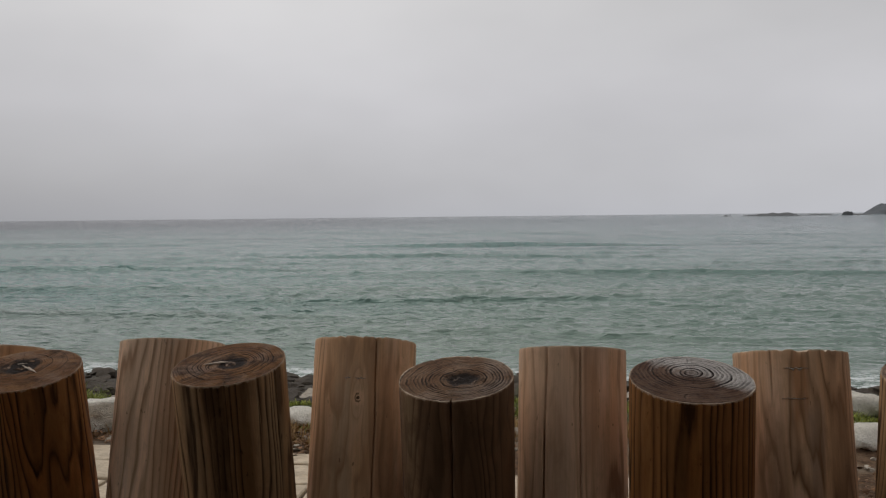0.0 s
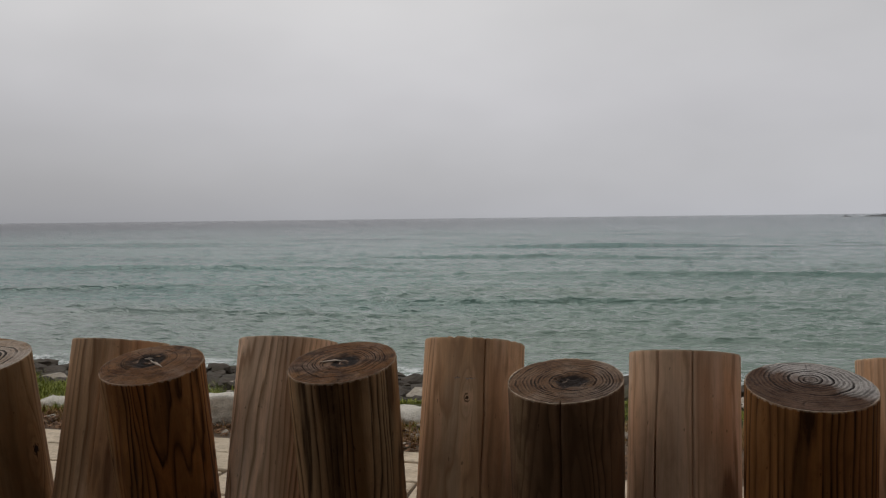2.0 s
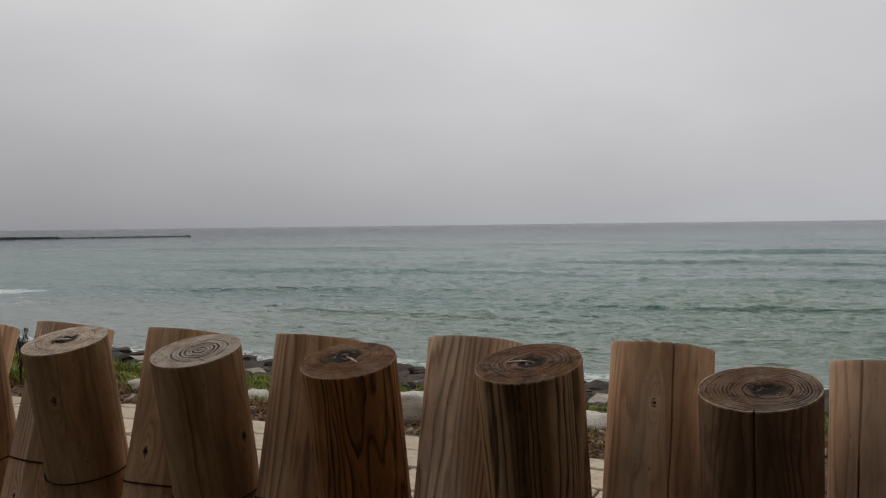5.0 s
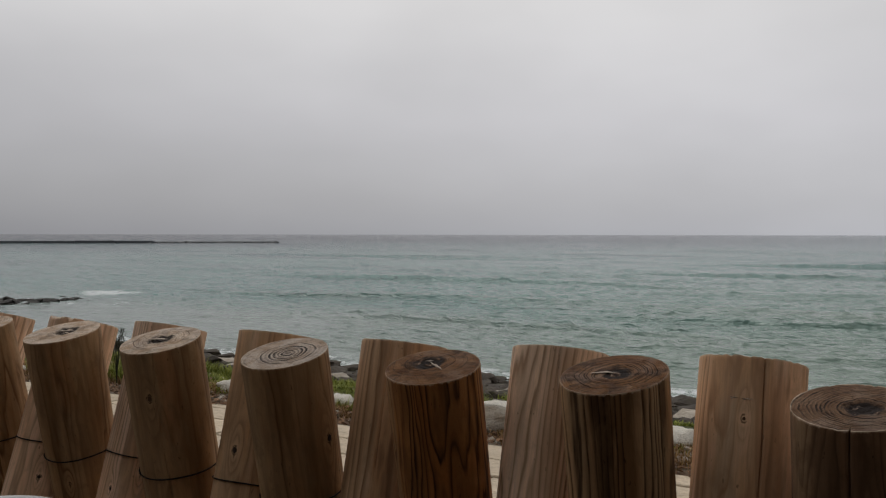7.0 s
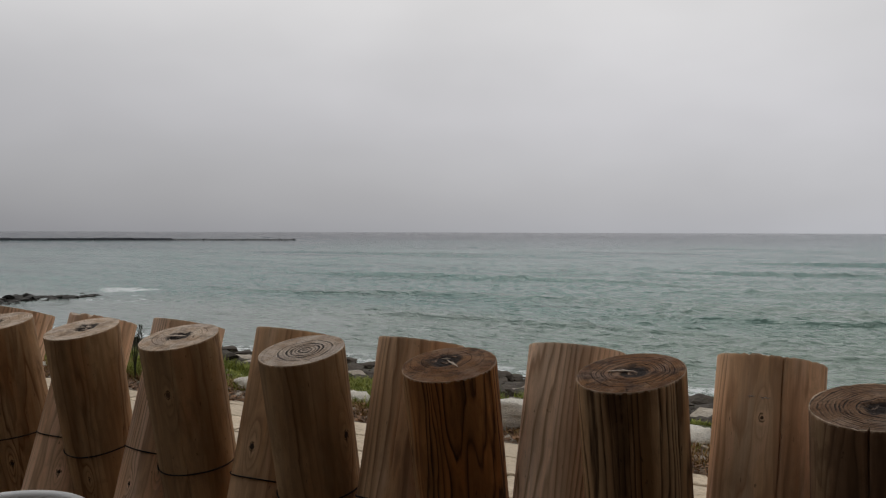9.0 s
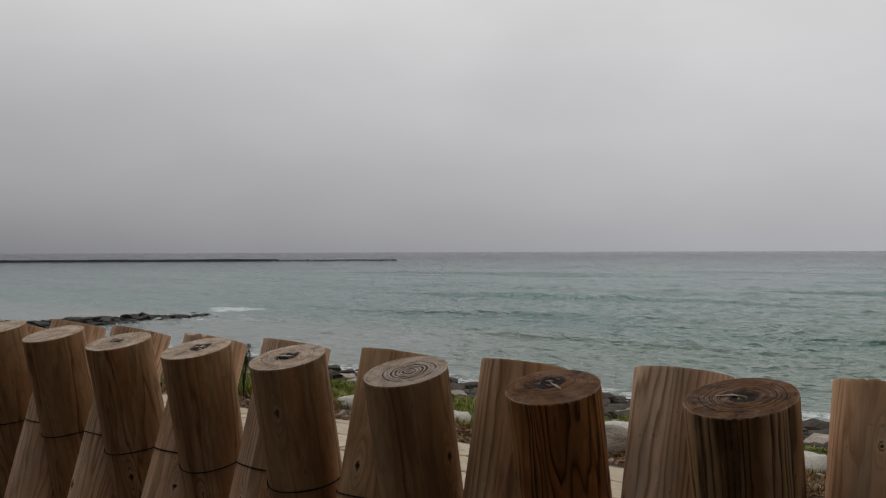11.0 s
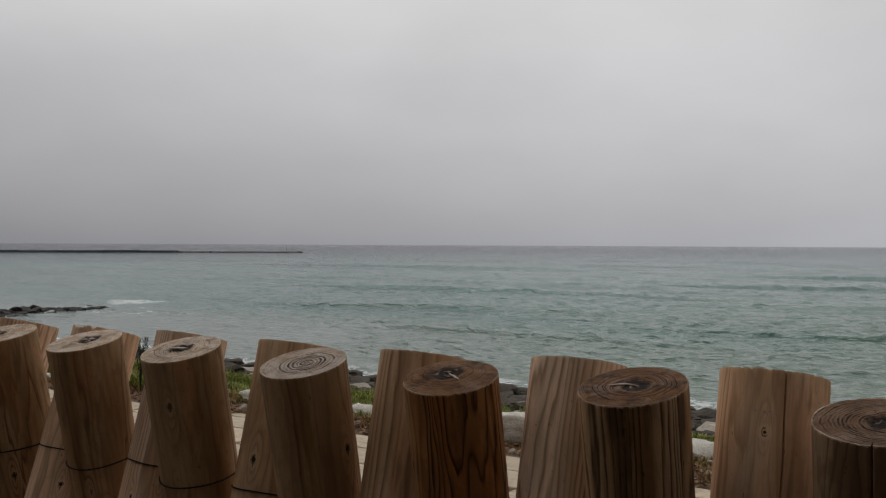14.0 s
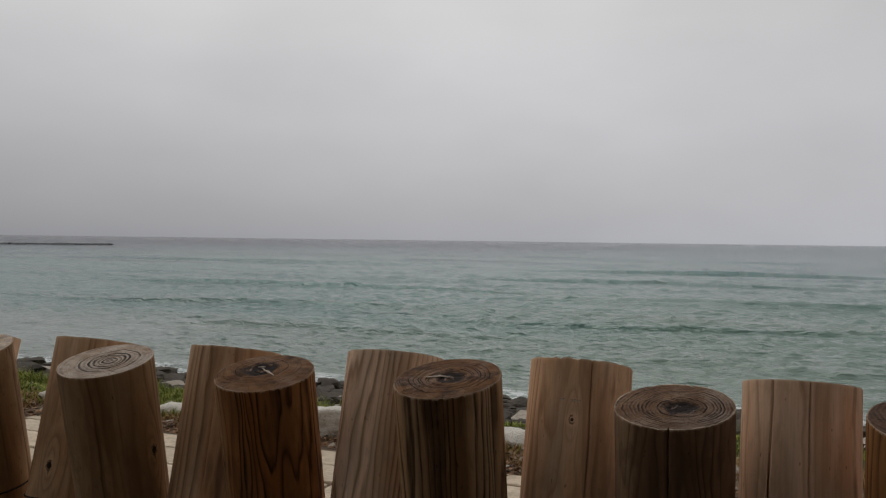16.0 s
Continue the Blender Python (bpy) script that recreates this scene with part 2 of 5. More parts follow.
def wood_end(seed, light, dark, heart=(0.0, 0.0), spacing=0.0055, contrast=0.8, grey=0.3, rim=0.3, dirt=0.3, bleach=(0.0, 0.0, 0.0, 0.0), radius=0.1, rot=0.0, core=0.07, pale_heart=0.0):
    """Sawn end grain: rings round the heart, checks, grey weathering, a paler torn edge.
    bleach: a direction across the cut, how much it is whitened there and a shift; rot: radius of the soft heart; core: how far out the rings are deeply worn; pale_heart: torn light fibres in the middle."""
    n = Nodes("log_end_grain")
    o = n.coord()
    p = n.mapping(o, (1, 1, 0), (-heart[0], -heart[1], 0))
    px, py, pz = n.split(p)
    wv = n.math("MULTIPLY", n.math("SUBTRACT", n.noise(n.mapping(p, (1, 1, 1), (seed, seed * 2, 0)), 14.0, 3.0, 0.55), 0.5), 0.019)
    wv = n.math("ADD", wv, n.math("MULTIPLY", n.noise(p, 110.0, 2.0), 0.0016))
    dist = n.length(p)
    r = n.math("ADD", dist, wv)
    turn = n.math("ARCTAN2", py, px)
    # weathered ground colour
    wear = n.noise(n.mapping(p, (1, 1, 1), (0, seed * 4, 1)), 13.0, 5.0, 0.65)
    if bleach[2]:
        bx, by, bz = n.split(o)
        side = n.math("ADD", n.math("MULTIPLY", bx, bleach[0]), n.math("MULTIPLY", by, bleach[1]))
        wear = n.math("ADD", n.math("ADD", wear, bleach[3]), n.math("MULTIPLY", side, bleach[2]))
    tone = n.noise(n.mapping(p, (1, 1, 1), (seed, 2, 5)), 22.0, 4.0, 0.65)
    ground = n.mix(n.rng(tone, 0.40, 0.62), (light[0] * 0.72, light[1] * 0.60, light[2] * 0.50), (light[0] * 1.15, light[1] * 1.12, light[2] * 1.10))
    col = n.mix(n.rng(wear, 0.45, 0.68, 0.0, grey), ground, (0.56, 0.515, 0.48))
    # rings of unequal strength, deepest near the heart, broken up by wear
    rings = n.math("DIVIDE", r, spacing)
    saw = n.math("FRACT", rings)
    each = n.t.nodes.new("ShaderNodeTexWhiteNoise")
    each.noise_dimensions = "1D"
    n.put(each.inputs["W"], n.math("ADD", n.math("FLOOR", rings), seed * 5.0))
    line = n.math("MINIMUM", n.rng(saw, 0.20, 0.62), n.rng(saw, 1.0, 0.88))
    line = n.math("MULTIPLY", line, n.rng(each.outputs[0], 0.0, 1.0, 0.35, 1.2))
    v = n.t.nodes.new("ShaderNodeCombineXYZ")
    n.put(v.inputs[0], n.math("MULTIPLY", r, 70.0))
    n.put(v.inputs[1], n.math("MULTIPLY", px, 22.0))
    n.put(v.inputs[2], n.math("ADD", n.math("MULTIPLY", py, 22.0), seed * 9))
    arcs = n.noise(v.outputs[0], 1.0, 4.0, 0.65)
    depth = n.math("MULTIPLY", n.rng(arcs, 0.36, 0.54, 0.30 * contrast, contrast), n.rng(dist, core * 0.75, core * 1.3, 1.0, 0.38))
    line = n.math("MINIMUM", n.math("MULTIPLY", line, depth), 1.0)
    thin = n.math("POWER", n.math("FRACT", n.math("DIVIDE", r, spacing * 0.41)), 2.0)
    line = n.math("MAXIMUM", line, n.math("MULTIPLY", thin, min(contrast, 0.8) * 0.42))
    col = n.mix(line, col, dark)
    stain = n.noise(n.mapping(p, (1, 1, 1), (seed * 2, seed, 7)), 18.0, 5.0, 0.7)
    col = n.mix(n.rng(stain, 0.50, 0.64, 0.0, dirt), col, tuple(c * 0.35 for c in dark))
    fine = n.noise(o, 420.0, 3.0, 0.75)
    col = n.mix(n.rng(fine, 0.46, 0.72, 0.0, 0.4), col, tuple(c * 0.40 for c in light))
    grit = n.noise(n.mapping(o, (1, 1, 1), (seed, 4, 0)), 210.0, 3.0, 0.7)
    col = n.mix(n.rng(grit, 0.58, 0.66, 0.0, 0.7), col, tuple(c * 0.5 for c in dark))
    # short radial checks
    ray = n.math("ADD", n.math("MULTIPLY", turn, 6.5), n.math("MULTIPLY", n.noise(p, 26.0, 2.0), 1.6))
    chk = n.math("POWER", n.math("ABSOLUTE", n.math("SINE", ray)), 160.0)
    chk = n.math("MULTIPLY", chk, n.rng(n.noise(n.mapping(p, (1, 1, 1), (seed, 8, 2)), 24.0, 2.0), 0.56, 0.62))
    col = n.mix(n.math("MULTIPLY", chk, 0.5), col, tuple(c * 0.3 for c in dark))
    edge = n.math("ADD", n.length(n.mapping(o, (1, 1, 0))), n.math("MULTIPLY", n.math("SUBTRACT", n.noise(o, 60.0, 3.0, 0.7), 0.5), 0.006))
    col = n.mix(n.math("MULTIPLY", n.rng(edge, radius - 0.0035, radius - 0.0010, 0.0, rim), n.rng(tone, 0.38, 0.56, 0.25, 1.0)), col, (0.66, 0.52, 0.39))
    q = n.math("DIVIDE", n.math("ADD", dist, n.math("MULTIPLY", n.math("SUBTRACT", n.noise(n.mapping(p, (1, 1, 1), (seed, 0, 3)), 40.0, 4.0, 0.7), 0.5), 0.05)), max(rot, 0.02))
    if rot:
        # soft dark heart: torn arcs that follow the rings
        dark_in = n.math("MULTIPLY", n.rng(q, 1.1, 0.7), n.rng(arcs, *((0.41, 0.47) if pale_heart > 0.4 else (0.33, 0.42))))
        col = n.mix(n.math("MULTIPLY", dark_in, 0.95), col, (0.012, 0.008, 0.007))
        line = n.math("MAXIMUM", line, dark_in)
    if pale_heart:
        torn = n.math("MULTIPLY", n.math("MULTIPLY", n.rng(q, 1.0, 0.5), n.rng(arcs, 0.42, 0.36)), n.rng(grit, 0.56, 0.44))
        col = n.mix(n.math("MULTIPLY", torn, pale_heart), col, (0.66, 0.54, 0.45))
    h = n.math("ADD", n.math("MULTIPLY", n.math("ADD", line, chk), -0.9), n.math("MULTIPLY", fine, 0.5))
    n.bump(h, 0.7, 0.003)
    return n.done(col, 0.8, 0.10)


def plain(name, color, rough=0.8, vary=0.25, scale=30.0, bump=0.3, dist=0.004, spec=0.3):
    n = Nodes(name)
    o = n.coord()
    a, b = n.noise(o, scale, 4.0, 0.6), n.noise(o, scale * 0.17, 3.0)
    col = n.mix(n.rng(a, 0.3, 0.7, 0.0, vary), color, tuple(c * 0.45 for c in color))
    col = n.mix(n.rng(b, 0.35, 0.7, 0.0, vary), col, tuple(min(1, c * 1.35) for c in color))
    n.bump(a, bump, dist)
    return n.done(col, rough, spec)


M_CORD = plain("dark_cord", (0.018, 0.012, 0.009), 0.85, 0.3, 600.0)
M_KNOT = plain("dark_knot", (0.035, 0.019, 0.011), 0.8, 0.5, 250.0)
M_KNOT_SOFT = plain("brown_knot", (0.10, 0.055, 0.03), 0.8, 0.6, 250.0)
M_DARK_BOARD = plain("dark_boards", (0.07, 0.05, 0.035), 0.8, 0.4, 12.0)
M_SPLINTER = plain("pale_splinter", (0.50, 0.40, 0.32), 0.85, 0.6, 220.0)
M_WHITE = plain("white_plastic", (0.88, 0.88, 0.88), 0.35, 0.06, 20.0, 0.05, 0.001, 0.5)


def stone_mat(name, c1, c2, scale, lichen=0.0, rough=0.85, islands=False, vary=0.45):
    n = Nodes(name)
    o = n.coord()
    a, b = n.noise(o, scale, 5.0, 0.65), n.noise(o, scale * 4.3, 4.0, 0.65)
    col = n.mix(n.rng(a, 0.35, 0.65), c1, c2)
    col = n.mix(n.rng(b, 0.48, 0.75, 0.0, 0.6), col, tuple(c * 0.42 for c in c1))
    pit = n.voronoi(o, scale * 9)
    col = n.mix(n.rng(pit, 0.0, 0.25, 0.45, 0.0), col, tuple(c * 0.35 for c in c1))
    if lichen:
        col = n.mix(n.rng(n.noise(o, scale * 1.7, 3.0), 0.55, 0.7, 0.0, lichen), col, (0.10, 0.11, 0.035))
    rnd = n.island() if islands else n.random()
    col = n.mix(n.rng(rnd, 0.0, 1.0, 0.0, vary), col, tuple(c * 0.55 for c in c2))
    n.bump(n.math("ADD", b, n.math("MULTIPLY", pit, 0.5)), 0.7, 0.02)
    return n.done(col, rough, 0.3)


M_PALE_ROCK = stone_mat("limestone", (0.72, 0.66, 0.56), (0.84, 0.79, 0.70), 14.0, 0.12, vary=0.12)
M_PALE_ROCKS = stone_mat("pale_shore_rock", (0.36, 0.30, 0.235), (0.54, 0.47, 0.385), 4.0, 0.25, 0.85, True)
M_DARK_ROCKS = stone_mat("dark_wet_rock", (0.038, 0.029, 0.021), (0.098, 0.075, 0.054), 4.0, 0.35, 0.85, True)
M_GROYNE = stone_mat("groyne_rock", (0.024, 0.022, 0.021), (0.105, 0.094, 0.082), 2.0, 0.1, 0.8)
M_SLAB = stone_mat("beige_flagstone", (0.60, 0.475, 0.335), (0.70, 0.575, 0.425), 3.0)
# haze over the far wall, land and islets is mixed into their colours
M_HAZY_WALL = stone_mat("hazy_breakwater_wall", (0.108, 0.111, 0.122), (0.130, 0.134, 0.145), 0.2)
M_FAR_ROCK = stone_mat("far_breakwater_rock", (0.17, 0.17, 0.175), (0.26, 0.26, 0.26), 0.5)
M_HAZY_LAND = stone_mat("hazy_headland", (0.10, 0.11, 0.12), (0.135, 0.145, 0.155), 0.02)
M_HAZY_ISLE = stone_mat("hazy_islet_rock", (0.15, 0.155, 0.16), (0.20, 0.205, 0.21), 0.05)
M_WEED = plain("dark_weed", (0.035, 0.038, 0.02), 0.8, 0.4, 40.0)
M_JOINT = plain("sandy_joint", (0.16, 0.12, 0.085), 0.95, 0.5, 18.0, 0.5, 0.01)


def ground_mat():
    n = Nodes("shore_ground")
    o = n.coord()
    x, y, z = n.split(o)
    jig = n.math("ADD", y, n.math("MULTIPLY", n.math("SUBTRACT", n.noise(o, 0.9, 3.0), 0.5), 1.6))
    soil = n.mix(n.rng(n.noise(o, 22.0, 4.0, 0.7), 0.35, 0.65), (0.06, 0.034, 0.02), (0.20, 0.125, 0.075))
    soil = n.mix(n.rng(n.noise(o, 2.2, 3.0), 0.5, 0.7), soil, (0.24, 0.19, 0.14))
    rock = n.mix(n.rng(n.noise(o, 3.0, 5.0, 0.7), 0.35, 0.65), (0.055, 0.05, 0.045), (0.15, 0.13, 0.10))
    green = n.mix(n.rng(n.noise(o, 9.0, 3.0), 0.3, 0.7), (0.05, 0.055, 0.02), (0.10, 0.10, 0.04))
    col = n.mix(n.rng(jig, 6.4, 7.0), soil, green)
    col = n.mix(n.rng(jig, 7.8, 8.8), col, rock)
    n.bump(n.noise(o, 14.0, 5.0, 0.7), 0.8, 0.04)
    return n.done(col, 0.95, 0.15)


def sea_mat():
    """Shallow green water over sand turning grey-blue with distance; foam where waves break on the rocks."""
    n = Nodes("sea_water")
    o = n.coord()
    x, y, z = n.split(o)
    dist = n.length(n.mapping(o, (1, 1, 0)))
    big = n.noise(n.mapping(o, (0.018, 0.06, 0.0)), 1.0, 4.0, 0.55)
    d = n.math("MULTIPLY", dist, n.rng(big, 0.3, 0.7, 0.5, 1.7))
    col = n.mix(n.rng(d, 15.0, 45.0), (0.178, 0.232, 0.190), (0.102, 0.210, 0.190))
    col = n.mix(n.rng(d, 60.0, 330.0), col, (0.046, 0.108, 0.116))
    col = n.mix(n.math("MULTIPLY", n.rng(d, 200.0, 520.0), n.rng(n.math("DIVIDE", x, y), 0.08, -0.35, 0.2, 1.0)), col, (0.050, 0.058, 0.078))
    # shading of wave faces, put into the colour as darker streaks
    shade_streak = n.noise(n.mapping(o, (0.34, 1.5, 1.0), (4, 1, 0)), 1.0, 5.0, 0.66, 0.4)
    col = n.mix(n.rng(shade_streak, 0.57, 0.66, 0.0, 0.50), col, (0.030, 0.062, 0.055))
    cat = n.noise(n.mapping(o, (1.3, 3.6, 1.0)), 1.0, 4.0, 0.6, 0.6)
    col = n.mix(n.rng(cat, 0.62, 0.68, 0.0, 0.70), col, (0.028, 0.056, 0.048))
    # far wave shading, likewise painted on as long dark streaks
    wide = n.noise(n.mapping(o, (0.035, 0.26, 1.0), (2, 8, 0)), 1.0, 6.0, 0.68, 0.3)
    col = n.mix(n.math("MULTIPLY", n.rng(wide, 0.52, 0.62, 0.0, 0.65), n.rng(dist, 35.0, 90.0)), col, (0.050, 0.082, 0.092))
    # darker, bluer water towards the open side
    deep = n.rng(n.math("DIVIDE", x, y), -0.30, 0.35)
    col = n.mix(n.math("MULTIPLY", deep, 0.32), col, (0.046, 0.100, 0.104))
    # foam: a broken band along the shore
    shelter = n.math("MULTIPLY", n.rng(x, -9.0, -20.0), n.rng(y, 31.0, 24.0))
    shoal = n.math("MULTIPLY", n.rng(n.math("DIVIDE", x, y), -0.60, -0.10), n.rng(dist, 90.0, 30.0))
    col = n.mix(n.math("MULTIPLY", shoal, 0.45), col, (0.222, 0.290, 0.226))
    bay = n.math("MULTIPLY", n.rng(n.math("DIVIDE", x, y), -0.85, -1.3), n.rng(dist, 170.0, 110.0))
    col = n.mix(n.math("MULTIPLY", bay, 0.25), col, (0.130, 0.222, 0.190))
    # pale sandy shallows, with the sky's grey reflection painted in
    col = n.mix(n.math("MULTIPLY", shelter, 0.6), col, (0.235, 0.255, 0.228))
    jig = n.math("ADD", y, n.math("MULTIPLY", n.math("SUBTRACT", n.noise(o, 0.55, 4.0, 0.6), 0.5), 4.5))
    band = n.math("MULTIPLY", n.rng(jig, 17.9, 17.0), n.rng(n.noise(o, 3.4, 5.0, 0.75), 0.46, 0.56))
    gx = n.math("MULTIPLY", n.rng(x, -41.0, -37.5), n.rng(x, -28.0, -33.0))
    gy = n.math("MULTIPLY", n.rng(jig, 22.5, 24.0), n.rng(jig, 29.5, 26.5))
    wash = n.math("MULTIPLY", n.math("MULTIPLY", gx, gy), n.rng(n.noise(n.mapping(o, (0.5, 1.2, 1)), 1.6, 5.0, 0.75), 0.60, 0.66))
    # a wave breaking off the groyne's tip
    along = n.math("ADD", n.math("MULTIPLY", x, 0.6), n.math("MULTIPLY", y, 0.8))
    off = n.math("ADD", dist, n.math("MULTIPLY", n.math("SUBTRACT", n.noise(o, 0.7, 4.0, 0.6), 0.5), 4.0))
    tip = n.math("MULTIPLY", n.math("MULTIPLY", n.rng(along, 0.2, 0.9), n.rng(along, 3.6, 2.4)), n.math("MULTIPLY", n.rng(off, 47.2, 48.0), n.rng(off, 51.0, 49.6)))
    wash = n.math("MAXIMUM", wash, n.math("MULTIPLY", tip, n.rng(n.noise(n.mapping(o, (1.0, 0.55, 1.0)), 2.3, 5.0, 0.75), 0.40, 0.50)))
    band = n.math("MAXIMUM", band, wash)
    col = n.mix(n.math("MULTIPLY", band, 0.9), col, (0.80, 0.82, 0.82))
    rough = n.rng(band, 0.0, 1.0, 0.09, 0.7)
    # sharp-crested wavelets at four sizes, long across the wind
    def crests(scale, loc, detail=3.0):
        v = n.noise(n.mapping(o, scale, loc), 1.0, detail, 0.6, 0.35)
        return n.math("SUBTRACT", 1.0, n.math("MULTIPLY", n.math("ABSOLUTE", n.math("SUBTRACT", v, 0.5)), 4.0))

    rip = crests((2.4, 6.0, 1.0), (0, 0, 0))
    mid = crests((0.9, 2.6, 1.0), (7, 3, 0))
    wid = crests((0.28, 1.1, 1.0), (3, 9, 0), 4.0)
    far = n.noise(n.mapping(o, (0.10, 0.30, 1.0)), 1.0, 5.0, 0.65, 0.3)
    h = n.math("ADD", n.math("MULTIPLY", rip, n.rng(dist, 28.0, 70.0, 0.030, 0.0)), n.math("MULTIPLY", mid, n.rng(dist, 55.0, 140.0, 0.10, 0.0)))
    h = n.math("ADD", h, n.math("MULTIPLY", wid, n.rng(dist, 120.0, 320.0, 0.27, 0.03)))
    h = n.math("ADD", h, n.math("MULTIPLY", far, n.rng(dist, 40.0, 250.0, 0.1, 4.6)))
    h = n.math("MULTIPLY", h, n.rng(n.math("DIVIDE", x, y), -0.8, 0.1, 1.25, 0.72))
    # sheltered water behind the groyne lies smoother
    n.bump(n.math("MULTIPLY", h, n.math("MULTIPLY", n.rng(shelter, 0.0, 1.0, 1.0, 0.6), n.rng(bay, 0.0, 1.0, 1.0, 0.8))), 1.0, 0.55)
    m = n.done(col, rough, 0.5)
    n.bsdf.inputs["IOR"].default_value = 1.33
    # far off, the many small slopes turn part of the mirror image away
    n.put(n.bsdf.inputs["Specular IOR Level"], n.rng(dist, 40.0, 380.0, 0.5, 0.10))
    return m


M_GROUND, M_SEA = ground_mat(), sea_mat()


def leaf_mat(name, a, b):
    n = Nodes(name)
    col = n.mix(n.island(), a, b)
    n.put(n.bsdf.inputs["Subsurface Weight"], 0.0)
    return n.done(col, 0.7, 0.2)


M_GRASS = leaf_mat("green_grass", (0.105, 0.135, 0.024), (0.37, 0.385, 0.075))
M_LITTER = leaf_mat("leaf_litter", (0.07, 0.035, 0.018), (0.34, 0.19, 0.10))
M_DRY = leaf_mat("dry_plants", (0.18, 0.095, 0.038), (0.42, 0.265, 0.110))

# ---- mesh helpers ----


def mesh_ob(name, verts, faces, mat, parent=None, smooth=True, label="", kind=""):
    me = bpy.data.meshes.new(name)
    me.from_pydata([tuple(map(float, v)) for v in verts], [], [tuple(map(int, f)) for f in faces])
    if smooth:
        me.shade_smooth()
    me.materials.append(mat)
    me.update()
    ob = new(name, me)
    ob.parent = parent
    return tagged(ob, label=label, kind=kind)


def part(name, bm, material, parent, label=""):
    me = bpy.data.meshes.new(name)
    bm.to_mesh(me)
    bm.free()
    me.shade_smooth()
    me.materials.append(material)
    ob = new(name, me)
    ob.parent = parent
    return tagged(ob, label=label)


def thing(name, m, label, category, group="", kind=""):
    ob = new(name)
    ob.empty_display_size = 0.1
    ob.matrix_world = m
    return tagged(ob, label, category, group, kind)


def grid_faces(nr, nc, wrap=False):
    r, c = np.meshgrid(np.arange(nr - 1), np.arange(nc if wrap else nc - 1), indexing="ij")
    c2 = (c + 1) % nc
    return np.stack([r * nc + c, r * nc + c2, (r + 1) * nc + c2, (r + 1) * nc + c], -1).reshape(-1, 4)


def rock_mesh(rng, rough=0.28, flat=0.6):
    """An angular boulder about 1 across, its base at z = 0."""
    bm = bmesh.new()
    bmesh.ops.create_icosphere(bm, subdivisions=2, radius=0.5)
    off = Vector(rng.uniform(-50, 50, 3))
    cuts = [(Vector(rng.normal(size=3)).normalized(), rng.uniform(0.22, 0.40)) for _ in range(10)]
    for v in bm.verts:
        for nrm, dd in cuts:
            e = v.co.dot(nrm) - dd
            if e > 0:
                v.co -= nrm * e * 0.9
        v.co *= 1 + rough * (noise.noise(v.co * 3.1 + off) + 0.5 * noise.noise(v.co * 7.0 + off))
        v.co.z *= flat
    lo = min(v.co.z for v in bm.verts)
    for v in bm.verts:
        v.co.z -= lo + 0.06
    return bm

# ---- ground and sea ----


def paved_to(x):
    """How far towards the sea the paving reaches."""
    return float(np.interp(x, [-16, -5.7, -2.9, -1.6, 1.5, 6], [5.75, 5.70, 5.72, 5.45, 4.95, 4.6])) + 0.05 * math.sin(3.1 * x) + 0.03 * math.sin(7.7 * x)

SEA_Z = -1.5


def ground_z(x, y):
    y = np.asarray(y, float)
    z = np.interp(y, [-500, 5.6, 6.2, 7.0, 8.0, 10.0, 13.0, 16.3, 20.0, 40.0, 90.0], [-0.03, -0.03, 0.0, -0.03, -0.16, -0.55, -1.08, -1.52, -2.2, -4.0, -6.0])
    w = np.clip((y - 5.7) / 1.0, 0, 1) * np.clip((60 - np.abs(x)) / 20, 0, 1)
    return z + w * (0.05 * np.sin(1.9 * x + 0.7 * y) * np.sin(1.3 * y - 0.6 * x) + 0.03 * np.sin(4.3 * x + 1.1) * np.sin(3.9 * y + 0.4))


def build_ground():
    xs = np.unique(np.concatenate([np.linspace(-900, -50, 12), np.arange(-50, -14, 0.8), np.arange(-14, 6, 0.2), np.arange(6, 30, 0.8), np.linspace(30, 900, 12)]))
    ys = np.unique(np.concatenate([np.linspace(-600, 0, 12), np.arange(0, 5.6, 0.7), np.arange(5.6, 9, 0.15), np.arange(9, 20, 0.4), np.linspace(20, 90, 8)]))
    X, Y = np.meshgrid(xs, ys)
    Z = ground_z(X, Y)
    ob = mesh_ob("ground", np.stack([X, Y, Z], -1).reshape(-1, 3), grid_faces(len(ys), len(xs)), M_GROUND)
    tagged(ob, "sandy soil bank with sparse plants sloping to dark shore rock", "ground", kind="structure")


build_ground()


